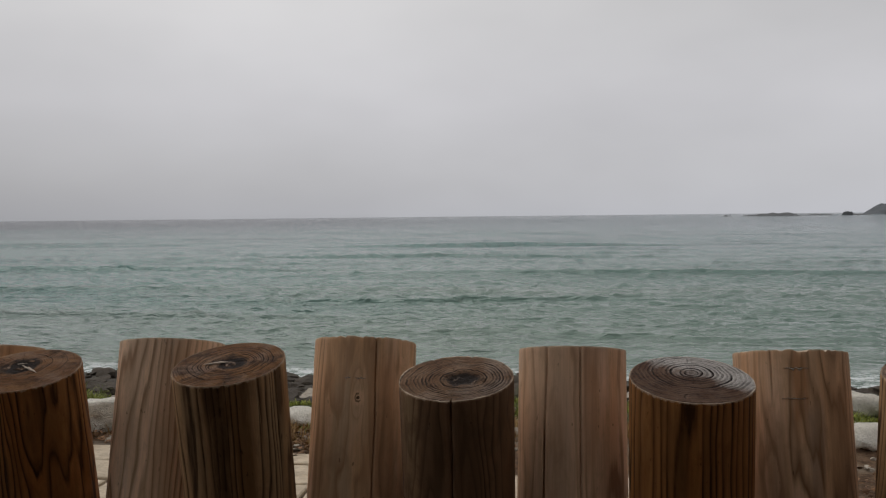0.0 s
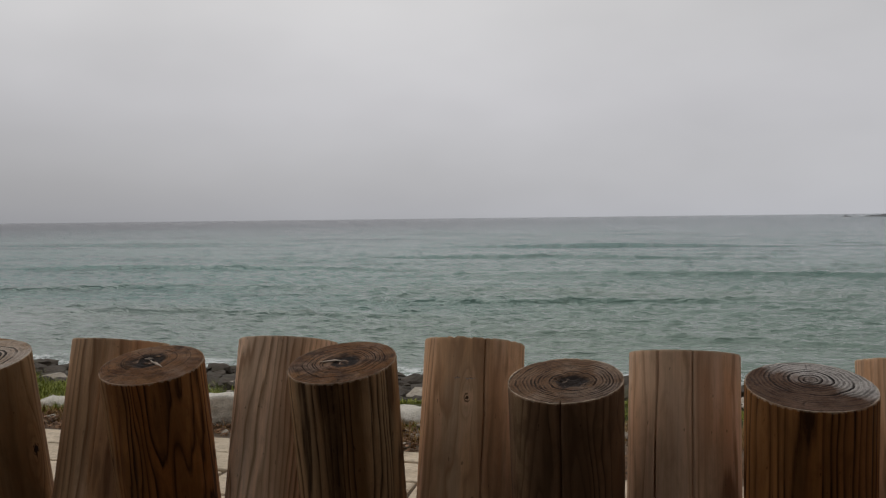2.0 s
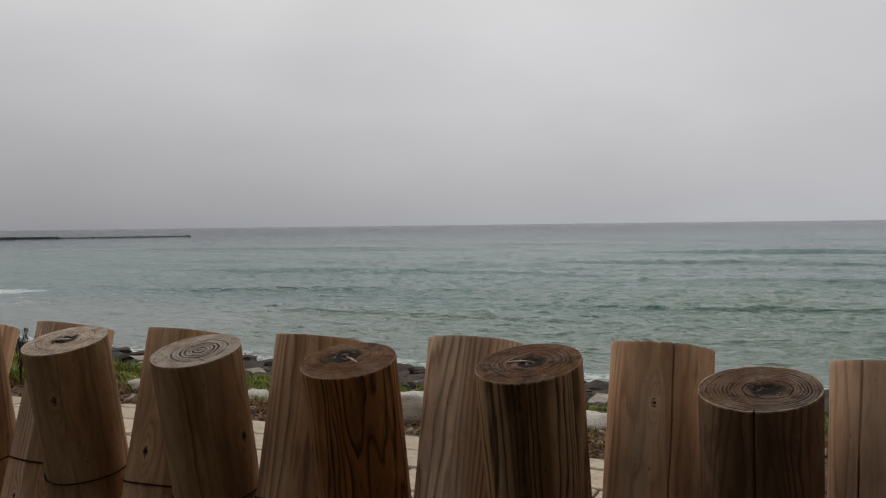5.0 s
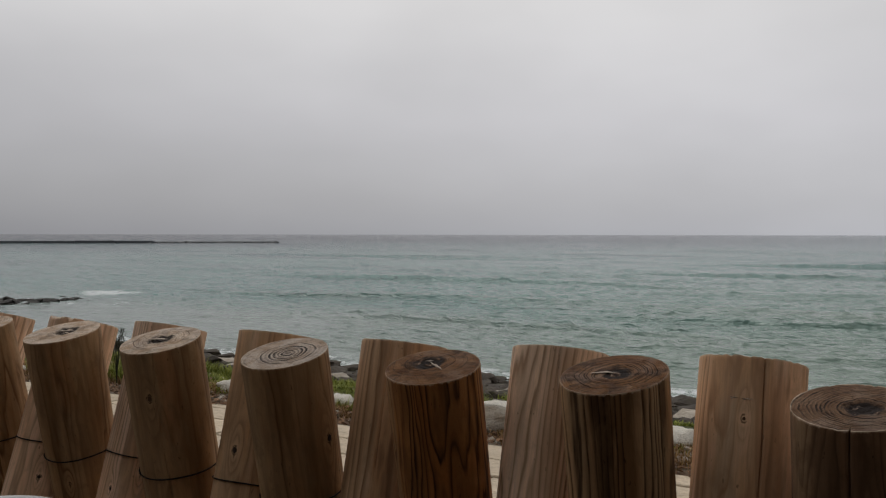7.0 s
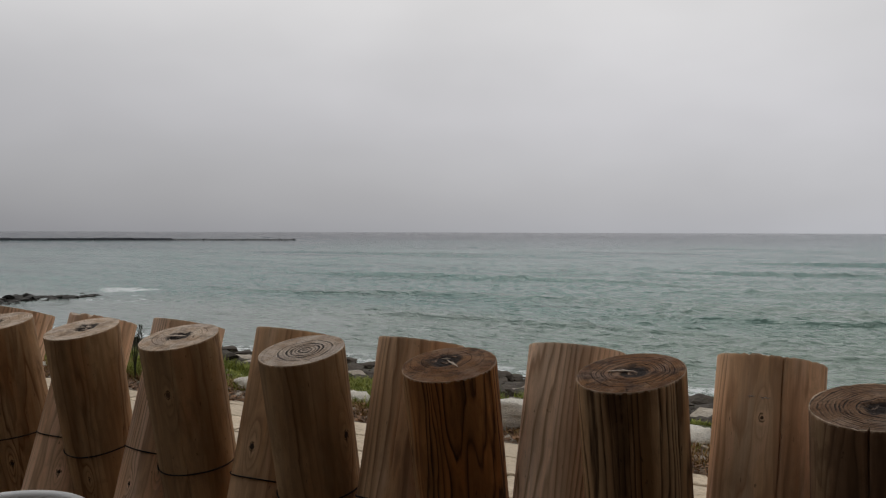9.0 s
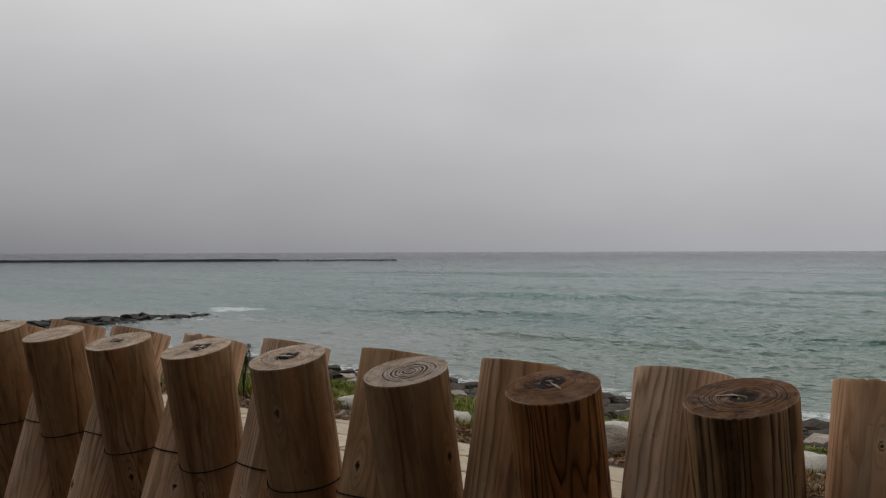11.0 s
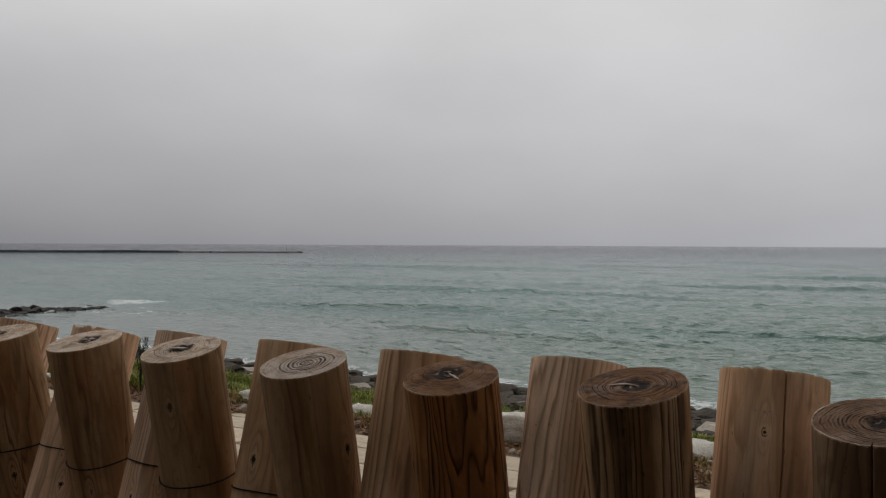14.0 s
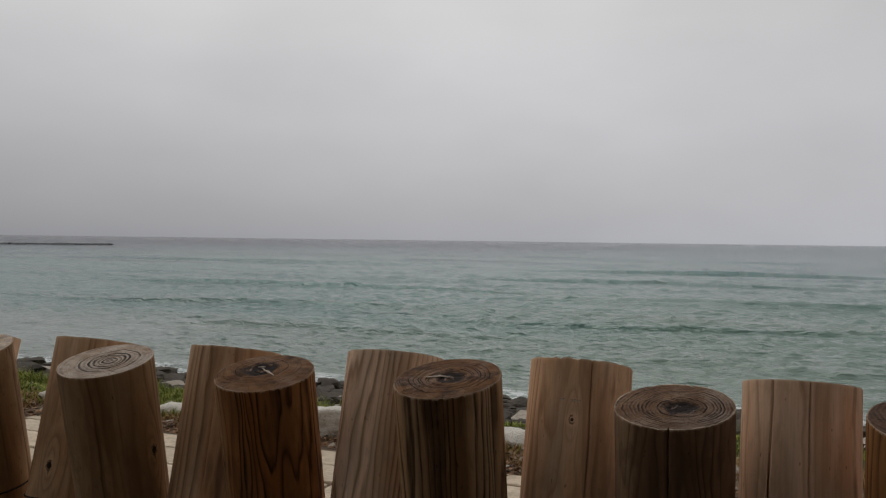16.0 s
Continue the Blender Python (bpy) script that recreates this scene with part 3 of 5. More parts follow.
def build_sea():
    rng = np.random.default_rng(4)
    r = [13.5]
    while r[-1] < 260:
        r.append(r[-1] + max(0.055, r[-1] ** 2 / 11500))
    r = np.array(r + list(np.geomspace(275, 4900, 40)))
    az = np.radians(np.concatenate([np.linspace(-89, -34, 40), np.arange(-33, 74, 0.13), np.linspace(74.5, 95, 30)]))
    Rr, A = np.meshgrid(r, az, indexing="ij")
    X, Y = -Rr * np.sin(A), Rr * np.cos(A)
    cell = np.maximum(np.gradient(r)[:, None] * 1.0, Rr * 0.0029)
    Z = np.zeros_like(X)
    calm = np.clip((Y - 13) / 14, 0.25, 1) * np.where((X < -18) & (Y < 34), 0.75, 1.0) * np.interp(np.degrees(A), [-8, 12, 34, 52], [0.68, 1.0, 1.0, 0.55])
    lam = np.concatenate([np.geomspace(5.5, 13, 7), np.geomspace(0.35, 4.5, 46)])
    for i, L in enumerate(lam):
        swell = i < 7
        th = rng.normal(0.04, 0.10 if swell else 0.65)
        k = 2 * np.pi / L
        ph = k * (np.sin(th) * X + np.cos(th) * Y) + rng.uniform(0, 6.28)
        if swell:
            ph = ph + 0.9 * np.sin(X * rng.uniform(0.04, 0.09) + rng.uniform(0, 6)) + 0.5 * np.sin(X * 0.21 + i)
        amp = (0.0050 * L ** 0.95) if swell else 0.0048 * L ** 0.9 * (1.0 if L < 1.2 else (1.2 / L) ** 1.3)
        crest = 2 * (0.5 + 0.5 * np.cos(ph)) ** (2.6 if swell else 3.4) - 0.7
        env = 0.6 + 0.7 * np.sin(X * rng.uniform(0.03, 0.3) / max(1, L / 4) + rng.uniform(0, 6)) * np.sin(Y * rng.uniform(0.03, 0.2) + rng.uniform(0, 6))
        Z += amp * crest * np.clip(env, 0, 1.3) * np.clip((L / cell - 2.0) / 2.0, 0, 1)
    # three longer ridges of swell that steepen over the shallows
    for y0, w, h, x0, xw in ((23.0, 0.7, 0.13, 3.0, 9.0), (26.5, 0.8, 0.14, -14.0, 8.0), (32.0, 0.9, 0.17, -4.0, 9.0), (35.0, 0.9, 0.16, -26.0, 10.0), (46.0, 1.2, 0.22, 10.0, 16.0), (50.0, 1.2, 0.22, -30.0, 18.0), (66.0, 1.6, 0.26, -14.0, 18.0), (90.0, 2.0, 0.36, -6.0, 16.0), (98.0, 2.0, 0.34, -70.0, 24.0)):
        line = y0 + 0.7 * np.sin(X * 0.17 + y0) + 0.3 * np.sin(X * 0.5 + 2 * y0) + 0.16 * np.sin(X * 1.7 + y0) + 0.10 * np.sin(X * 3.9 + 3 * y0)
        dy = Y - line
        Z += 1.0 * h * np.exp(-np.where(dy > 0, dy / (1.6 * w), dy / (0.13 * w)) ** 2) * np.exp(-((X - x0) / xw) ** 2)
    # short steep wavelets scattered over the whole surface
    step_az = math.radians(0.165)
    for _ in range(21000):
        r0 = 1 / rng.uniform(1 / 170, 1 / 15.5)
        a0 = math.radians(rng.uniform(-31, 72))
        k = (r0 / 25) ** 0.6
        half, front, hgt = rng.uniform(0.10, 0.34) * k, rng.uniform(0.030, 0.060) * k, rng.uniform(0.3, 1.0) ** 2 * 0.057 * k ** 0.8
        x0, y0 = -r0 * math.sin(a0), r0 * math.cos(a0)
        i1, i2 = np.searchsorted(r, (r0 - 5 * front, r0 + 9 * front))
        j1, j2 = np.searchsorted(az, (a0 - 2.2 * half / r0, a0 + 2.2 * half / r0))
        px, py = X[i1:i2, j1:j2] - x0, Y[i1:i2, j1:j2] - y0
        ct, st = math.cos(a0 * 0.5), math.sin(a0 * 0.5)
        u, v = px * ct + py * st, -px * st + py * ct + 0.12 * half * np.sin(px * 5 / half)
        Z[i1:i2, j1:j2] += hgt * np.exp(-(u / half) ** 2) * np.exp(-np.where(v > 0, v / (3.2 * front), v / front) ** 2)
    Z = Z * calm + SEA_Z
    co, quads = np.stack([X, Y, Z], -1).reshape(-1, 3), grid_faces(len(r), len(az))
    me = bpy.data.meshes.new("water")
    me.vertices.add(len(co))
    me.vertices.foreach_set("co", co.astype(np.float32).ravel())
    me.loops.add(quads.size)
    me.loops.foreach_set("vertex_index", quads.astype(np.int32).ravel())
    me.polygons.add(len(quads))
    me.polygons.foreach_set("loop_start", np.arange(0, quads.size, 4, dtype=np.int32))
    me.update(calc_edges=True)
    me.validate()
    me.shade_smooth()
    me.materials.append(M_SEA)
    ob = new("water", me)
    tagged(ob, "choppy grey-green sea with low swell under overcast sky", "sea", kind="structure")


build_sea()

# ---- far things: breakwater, islets, headland ----


def polar(az, dist):
    return -dist * math.sin(radians(az)), dist * math.cos(radians(az))


def box_bm(sx, sy, sz, bevel=0.0, seg=1):
    bm = bmesh.new()
    bmesh.ops.create_cube(bm, size=1)
    bmesh.ops.scale(bm, vec=(sx, sy, sz), verts=bm.verts)
    bmesh.ops.translate(bm, vec=(0, 0, sz / 2), verts=bm.verts)
    if bevel:
        bmesh.ops.bevel(bm, geom=bm.edges[:], offset=bevel, segments=seg, affect="EDGES", profile=0.6)
    return bm


def build_breakwater():
    (x1, y1), (x2, y2) = polar(41.2, 312), polar(74, 330)
    ang = math.atan2(y2 - y1, x2 - x1)
    root = thing("breakwater", pose(x1, y1, SEA_Z, rz=math.degrees(ang)), "long dark concrete breakwater with a rubble head and beacon", "breakwater")
    full = math.hypot(x2 - x1, y2 - y1)
    head = 40.0
    # wall of caissons, each with its joint
    n = 12
    for i in range(n):
        a = head + (full - head) * i / n
        w = (full - head) / n
        bm = box_bm(w - 0.04, 4.0, 1.72 + 0.08 * (i % 3 == 1), 0.12)
        bmesh.ops.translate(bm, vec=(a + w / 2, 0, -1.0), verts=bm.verts)
        part("caisson", bm, M_HAZY_WALL, root)
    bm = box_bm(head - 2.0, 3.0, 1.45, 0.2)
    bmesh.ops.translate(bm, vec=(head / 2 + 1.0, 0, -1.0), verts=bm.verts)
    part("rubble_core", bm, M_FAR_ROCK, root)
    rng = np.random.default_rng(12)
    meshes = []
    for _ in range(6):
        bm = rock_mesh(rng, 0.25, 0.8)
        me = bpy.data.meshes.new("armour_rock")
        bm.to_mesh(me)
        bm.free()
        me.materials.append(M_FAR_ROCK)
        meshes.append(me)
    for i in range(300):
        u = rng.uniform(0, 1) ** 1.15
        a = u * (head + 2)
        s = rng.uniform(1.0, 1.5)
        top = min(1.0, 0.25 + a / 6)
        ob = new("armour_rock", meshes[i % 6])
        ob.parent = root
        ob.matrix_basis = Matrix.LocRotScale((a, rng.uniform(-2.4, 2.4), rng.uniform(-0.45, 0.0) * top - 0.15), Euler(rng.uniform(-0.4, 0.4, 3)) , (s, s, s * 0.9))
    bm = bmesh.new()
    bmesh.ops.create_cone(bm, cap_ends=True, segments=10, radius1=0.05, radius2=0.035, depth=1.6)
    bmesh.ops.translate(bm, vec=(5.0, 0, 1.3), verts=bm.verts)
    pole = part("beacon_pole", bm, M_HAZY_WALL, root)
    bm = bmesh.new()
    bmesh.ops.create_cone(bm, cap_ends=True, segments=10, radius1=0.09, radius2=0.07, depth=0.3)
    bmesh.ops.translate(bm, vec=(5.0, 0, 2.2), verts=bm.verts)
    part("beacon_lamp", bm, M_HAZY_WALL, pole)


build_breakwater()


def far_rock(name, az, dist, wide, high, label, seed, deep=None, steps=26, peak=0.5, power=1.0):
    """A rocky islet as a ridge of noise, its long side across the view."""
    rng = np.random.default_rng(seed)
    x, y = polar(az, dist)
    nu, nv = steps, 9
    u, v = np.linspace(-1, 1, nu), np.linspace(-1, 1, nv)
    V, U = np.meshgrid(v, u, indexing="ij")
    shape = np.interp(U, [-1, peak * 2 - 1, 1], [0, 1, 0]) ** power
    jag = np.array([[noise.noise(Vector((a * 4 + seed, b * 2, seed))) for a in u] for b in v]) * 0.5
    step = np.array([[round(2 * noise.noise(Vector((a * 2.2 - seed, b, 3)))) for a in u] for b in v]) * 0.18
    Z = high * np.clip(shape * (1 + jag + step), 0, None) * (1 - V ** 2) - high * 0.08 - 0.4
    P = np.stack([U * wide / 2, V * (deep or wide * 0.3) / 2, Z], -1).reshape(-1, 3)
    ob = mesh_ob(name, P, grid_faces(nv, nu), M_HAZY_LAND if high > 20 else M_HAZY_ISLE, smooth=False)
    ob.matrix_world = pose(x, y, SEA_Z, rz=az)
    return tagged(ob, label, "islet")


far_rock("islet", -12.3, 900, 58, 4.2, "low dark rocky islet far out on the horizon", 3, peak=0.72, power=0.7)
far_rock("islet", -9.9, 905, 16, 1.6, "low dark reef just awash on the horizon", 5)
far_rock("islet", -14.9, 1000, 50, 1.8, "thin flat dark reef far out on the horizon", 8, power=0.5)
far_rock("sea_stack", -16.6, 950, 11, 4.6, "small upright dark sea stack on the horizon", 11, power=0.35)
far_rock("islet", -17.0, 960, 34, 1.8, "low dark reef beside the sea stack", 14, power=0.6)
hill = far_rock("headland", -23.7, 1500, 340, 80, "dark wooded headland rising from the sea in haze", 21, deep=260, steps=60, peak=0.55, power=0.75)
tagged(hill, category="headland")

# ---- rock groyne ----


def build_groyne():
    root = thing("rock_groyne", pose(-36, 14, SEA_Z), "low groyne of piled dark boulders running into the sea", "groyne")
    rng = np.random.default_rng(31)
    meshes = []
    for _ in range(8):
        bm = rock_mesh(rng, 0.40, 0.75)
        me = bpy.data.meshes.new("boulder")
        bm.to_mesh(me)
        bm.free()
        me.materials.append(M_GROYNE)
        meshes.append(me)
    for i in range(560):
        u = i / 560
        y = -3 + u ** 0.95 * 16.9 + rng.normal(0, 0.25)
        thin = np.interp(u, [0, 0.62, 0.8, 1.0], [1, 1, 0.6, 0.35])
        if u > 0.8 and rng.random() > thin:
            continue
        s = rng.uniform(0.22, 0.62) * float(np.interp(u, [0, 0.6, 0.9], [1.35, 1.35, 1.0]))
        x = rng.normal(0, 1.2) * max(thin, 0.6) - 0.015 * y
        top = max(0.0, 1 - abs(x) / 2.0) * thin
        ob = new("boulder", meshes[i % 8])
        ob.parent = root
        ob.matrix_basis = Matrix.LocRotScale((x, y, -0.16 + 0.29 * top * rng.uniform(0.4, 1.0)), Euler((rng.uniform(-0.3, 0.3), rng.uniform(-0.3, 0.3), rng.uniform(0, 6.28))), (s, s * rng.uniform(0.7, 1.1), s * rng.uniform(0.28, 0.55)))


build_groyne()

# ---- shore rocks ----


def rock_field(name, n, seed, xr, yr, size, mat, label, flat):
    rng = np.random.default_rng(seed)
    protos = []
    for _ in range(10):
        bm = rock_mesh(rng, 0.3, flat)
        protos.append((np.array([v.co[:] for v in bm.verts]), np.array([[v.index for v in f.verts] for f in bm.faces])))
        bm.free()
    V, F, base = [], [], 0
    for i in range(n):
        v, f = protos[i % 10]
        s = size * rng.uniform(0.5, 1.0) * (1 + 1.2 * (rng.random() < 0.12))
        x, y = rng.uniform(*xr), rng.uniform(*yr)
        a = rng.uniform(0, 6.28)
        c_, s_ = math.cos(a), math.sin(a)
        w = v * (s, s * rng.uniform(0.6, 1.0), s * rng.uniform(0.7, 1.1))
        w = np.stack([w[:, 0] * c_ - w[:, 1] * s_ + x, w[:, 0] * s_ + w[:, 1] * c_ + y, w[:, 2] + ground_z(x, y)], 1)
        V.append(w)
        F.append(f + base)
        base += len(v)
    ob = mesh_ob(name, np.concatenate(V), np.concatenate(F), mat, smooth=False)
    return tagged(ob, label, "rocks", kind="stuff")


rock_field("shore_rocks", 4600, 5, (-34, 12), (7.9, 17.3), 0.36, M_DARK_ROCKS, "dark wet jumbled rocks along the waterline", 0.36)
rock_field("pale_shore_rocks", 220, 6, (-30, 12), (8.6, 15.5), 0.55, M_PALE_ROCKS, "pale flat shelves of rock between darker stones", 0.2)
rock_field("pebbles", 1500, 7, (-14, 5), (5.6, 7.4), 0.07, M_PALE_ROCKS, "loose pale pebbles on the sandy bank", 0.6)


def build_boulders():
    rng = np.random.default_rng(17)
    spots = [(-3.20, 6.12, 0.62), (-1.87, 6.35, 0.40), (1.95, 6.1, 0.36), (2.25, 7.2, 0.5), (-4.9, 6.4, 0.34), (-6.1, 6.3, 0.36), (-5.5, 6.6, 0.25), (-3.9, 6.6, 0.22)]
    spots += [(x + rng.uniform(-0.25, 0.25), rng.uniform(6.0, 6.6), rng.uniform(0.15, 0.34)) for x in np.arange(-13, -6.6, 0.7)]
    spots += [(-0.9, 6.4, 0.25), (0.15, 6.4, 0.3), (1.1, 6.3, 0.2), (3.1, 6.4, 0.3)]
    for x, y, s in spots:
        bm = rock_mesh(rng, 0.32, 0.5)
        bmesh.ops.subdivide_edges(bm, edges=bm.edges[:], cuts=1, use_grid_fill=True)
        for v in bm.verts:
            v.co += Vector((1, 1, 0.7)) * (0.055 * noise.noise(v.co * 5.0 + Vector((x, y, 0))) + 0.05 * noise.noise(v.co * 12.0 + Vector((y, x, 3))))
            v.co.z = min(v.co.z, 0.36 + 0.05 * noise.noise(v.co * 3.0))
            v.co = Vector((v.co.x * s * 1.25, v.co.y * s * 0.8, v.co.z * s))
        ob = part("boulder", bm, M_PALE_ROCK, None)
        ob.matrix_world = pose(x, y, float(ground_z(x, y)), rz=rng.uniform(-25, 25))
        tagged(ob, "pale weathered limestone boulder on the sandy bank", "boulder", "boulders along the bank")


build_boulders()


def blades(name, n, seed, spot, height, mat, label, width=0.006):
    """Thin bent blades in tufts, each of three triangles."""
    rng = np.random.default_rng(seed)
    V, F = [], []
    while len(F) < n * 3:
        x, y, h0 = spot(rng)
        for _ in range(14):
            bx, by = x + rng.normal(0, 0.05), y + rng.normal(0, 0.05)
            h = height * h0 * rng.uniform(0.5, 1.15)
            a = rng.uniform(0, 6.28)
            dx, dy = math.cos(a), math.sin(a)
            lean = rng.uniform(0.2, 1.4) * h
            z = float(ground_z(bx, by)) - 0.01
            px, py = -dy * width, dx * width
            b = len(V)
            V += [(bx - px, by - py, z), (bx + px, by + py, z), (bx + dx * lean * 0.35 - px * 0.8, by + dy * lean * 0.35 - py * 0.8, z + h * 0.6),
                  (bx + dx * lean * 0.35 + px * 0.8, by + dy * lean * 0.35 + py * 0.8, z + h * 0.6), (bx + dx * lean, by + dy * lean, z + h)]
            F += [(b, b + 1, b + 3), (b, b + 3, b + 2), (b + 2, b + 3, b + 4)]
    ob = mesh_ob(name, V, F, mat, smooth=False)
    return tagged(ob, label, "grass", kind="stuff")


def grass_spot(rng):
    while True:
        x, y = rng.uniform(-16, 4), rng.uniform(6.15, 7.9)
        d = 0.5 + 0.5 * noise.noise(Vector((x * 0.8, y * 1.1, 2.0)))
        thick = np.interp(x, [-16, -5.0, -3.5, 4], [0.95, 0.95, 0.52, 0.46])
        if d < thick:
            mound = max(0.0, noise.noise(Vector((x * 3.1, y * 3.1, 5.0))))
            return x, y, (0.35 + 0.4 * rng.random() + 1.9 * mound) * (1.1 if x < -3.5 else 0.8) * (2.6 if math.hypot(x + 7.45, y - 6.5) < 0.45 else 1.0)


def dry_spot(rng):
    while True:
        x, y = rng.uniform(-16, 0.5), rng.uniform(5.8, 6.7)
        if 0.5 + 0.5 * noise.noise(Vector((x * 1.3, y * 1.5, 9.0))) < 0.52:
            return x, y, 0.5 + rng.random()


blades("grass", 90000, 41, grass_spot, 0.085, M_GRASS, "green tufts of coastal grass on the bank", 0.0050)
blades("dry_grass", 42000, 42, dry_spot, 0.065, M_DRY, "dry reddish-brown plants at the pavement's edge", 0.004)


def build_litter():
    """Dry brown leaves and crumbs strewn between the paving and the bank."""
    rng = np.random.default_rng(52)
    V, F = [], []
    for _ in range(9000):
        x = rng.uniform(-15, 4)
        y = paved_to(x) + abs(rng.normal(0, 0.33)) - 0.06
        z = max(float(ground_z(x, y)), 0.0) + rng.uniform(0.004, 0.03)
        a, s, t = rng.uniform(0, 6.28), rng.uniform(0.008, 0.03), rng.uniform(-0.6, 0.6)
        dx, dy = math.cos(a) * s, math.sin(a) * s
        b = len(V)
        V += [(x - dx, y - dy, z), (x + dy * 0.45, y - dx * 0.45, z + s * t), (x + dx, y + dy, z + s * 0.3), (x - dy * 0.45, y + dx * 0.45, z + s * 0.4)]
        F += [(b, b + 1, b + 2), (b, b + 2, b + 3)]
    tagged(mesh_ob("leaf_litter", V, F, M_LITTER, smooth=False), "dry brown leaf litter along the pavement's edge", "leaves", kind="stuff")


build_litter()


def build_weed():
    rng = np.random.default_rng(9)
    x, y = -7.34, 6.0
    root = thing("tall_weed", pose(x, y, float(ground_z(x, y))), "tall dark dried weed standing in the grass", "weed")
    for _ in range(10):
        h, a, lean = rng.uniform(0.44, 0.58), rng.uniform(0, 6.28), rng.uniform(0.02, 0.10)
        V, F, k = [], [], 6
        for i in range(k):
            t = i / (k - 1)
            cxx, cyy = math.cos(a) * lean * t * t, math.sin(a) * lean * t * t
            w = 0.005 * (1 - 0.6 * t)
            V += [(cxx + w * math.cos(q), cyy + w * math.sin(q), h * t) for q in (0, 2.1, 4.2)]
        F += [tuple(f) for f in grid_faces(k, 3, True)]
        part_ob = mesh_ob("stalk", V, F, M_WEED, root)
        V, F = [], []
        for _ in range(16):
            t = rng.uniform(0.76, 1.0)
            bx, by, bz = math.cos(a) * lean * t * t, math.sin(a) * lean * t * t, h * t
            q, ln = rng.uniform(0, 6.28), rng.uniform(0.015, 0.032)
            dx, dy = math.cos(q) * ln, math.sin(q) * ln
            b = len(V)
            V += [(bx, by, bz), (bx + dx * 0.5 - dy * 0.22, by + dy * 0.5 + dx * 0.22, bz + 0.02), (bx + dx, by + dy, bz + 0.045), (bx + dx * 0.5 + dy * 0.22, by + dy * 0.5 - dx * 0.22, bz + 0.015)]
            F += [(b, b + 1, b + 2), (b, b + 2, b + 3)]
        mesh_ob("leaves", V, F, M_WEED, part_ob, smooth=False)


build_weed()

# ---- log palisade: two rows of leaning logs that cross ----
# top centre x, y and height against 1.5 m; lean per metre downwards in x and y; radius; taper; slant of the cut in x and y
LOGS = {
    'Fm5': (-2.987, 1.600, -0.274, -0.013, 0.205, 0.100, -0.010, -0.007, 0.024),
    'Fm4': (-2.588, 1.600, -0.277, -0.002, 0.206, 0.100, 0.003, -0.019, 0.007),
    'Fm3': (-2.188, 1.599, -0.274, -0.019, 0.196, 0.101, -0.016, 0.016, 0.032),
    'Fm2': (-1.797, 1.598, -0.272, -0.008, 0.205, 0.101, -0.002, 0.001, 0.044),
    'F0': (-1.389, 1.600, -0.277, -0.013, 0.214, 0.101, -0.004, 0.009, 0.042),
    'F1': (-0.983, 1.593, -0.276, 0.002, 0.194, 0.100, -0.003, -0.015, 0.047),
    'F2': (-0.584, 1.580, -0.258, 0.018, 0.150, 0.100, -0.002, 0.030, 0.090),
    'F3': (-0.179, 1.600, -0.281, -0.008, 0.210, 0.101, -0.001, 0.040, 0.015),
    'F4': (0.221, 1.599, -0.278, 0.016, 0.176, 0.103, 0.008, -0.040, 0.042),
    'F5': (0.630, 1.600, -0.270, 0.022, 0.170, 0.102, -0.001, 0.000, 0.000),
    'Bm5': (-3.153, 1.793, -0.262, -0.005, -0.282, 0.098, 0.001, 0.004, 0.013),
    'Bm4': (-2.747, 1.790, -0.267, -0.017, -0.298, 0.099, -0.009, 0.006, 0.021),
    'Bm3': (-2.337, 1.788, -0.271, -0.011, -0.315, 0.099, 0.003, 0.006, 0.023),
    'Bm2': (-1.965, 1.789, -0.265, -0.009, -0.280, 0.099, 0.001, 0.005, 0.018),
    'Bm1': (-1.559, 1.777, -0.263, -0.003, -0.252, 0.102, 0.000, 0.007, 0.017),
    'B0': (-1.173, 1.780, -0.262, -0.001, -0.244, 0.102, 0.000, 0.001, 0.018),
    'B1': (-0.770, 1.766, -0.251, 0.014, -0.269, 0.102, -0.000, 0.008, 0.003),
    'B2': (-0.382, 1.797, -0.249, 0.005, -0.281, 0.100, -0.000, -0.015, 0.004),
    'B3': (0.024, 1.796, -0.261, -0.006, -0.246, 0.102, 0.002, 0.002, 0.012),
    'B4': (0.428, 1.803, -0.264, 0.005, -0.241, 0.102, 0.000, 0.000, 0.015),
}
LOGS["Fm6"] = (-3.389, 1.600, -0.275, -0.005, 0.205, 0.101, 0.0, 0.0, 0.02)
LOGS["Fm7"] = (-3.790, 1.600, -0.272, 0.004, 0.205, 0.101, 0.0, 0.0, 0.02)
LOGS["Bm6"] = (-3.555, 1.790, -0.286, 0.0, -0.28, 0.100, 0.0, 0.0, 0.01)

# side colours (pale, dark), then ring spacing, waviness, strength of lines, stretch, flame, pith
TAN, GREYTAN, PINK = ((0.639, 0.403, 0.232), (0.250, 0.135, 0.070)), ((0.927, 0.655, 0.446), (0.330, 0.190, 0.105)), ((0.730, 0.490, 0.322), (0.360, 0.205, 0.120))
HONEY = ((0.752, 0.480, 0.284), (0.360, 0.200, 0.105))
ASH = ((0.834, 0.567, 0.378), (0.340, 0.205, 0.125))
SAND = ((0.680, 0.432, 0.248), (0.300, 0.165, 0.085))
UMBER = ((0.700, 0.446, 0.270), (0.230, 0.125, 0.065))
OLIVE, BROWN = ((0.462, 0.292, 0.152), (0.150, 0.075, 0.030)), ((0.536, 0.320, 0.162), (0.035, 0.016, 0.006))
RUST, SMOKE = ((0.474, 0.209, 0.070), (0.040, 0.015, 0.004)), ((0.294, 0.177, 0.101), (0.060, 0.034, 0.018))
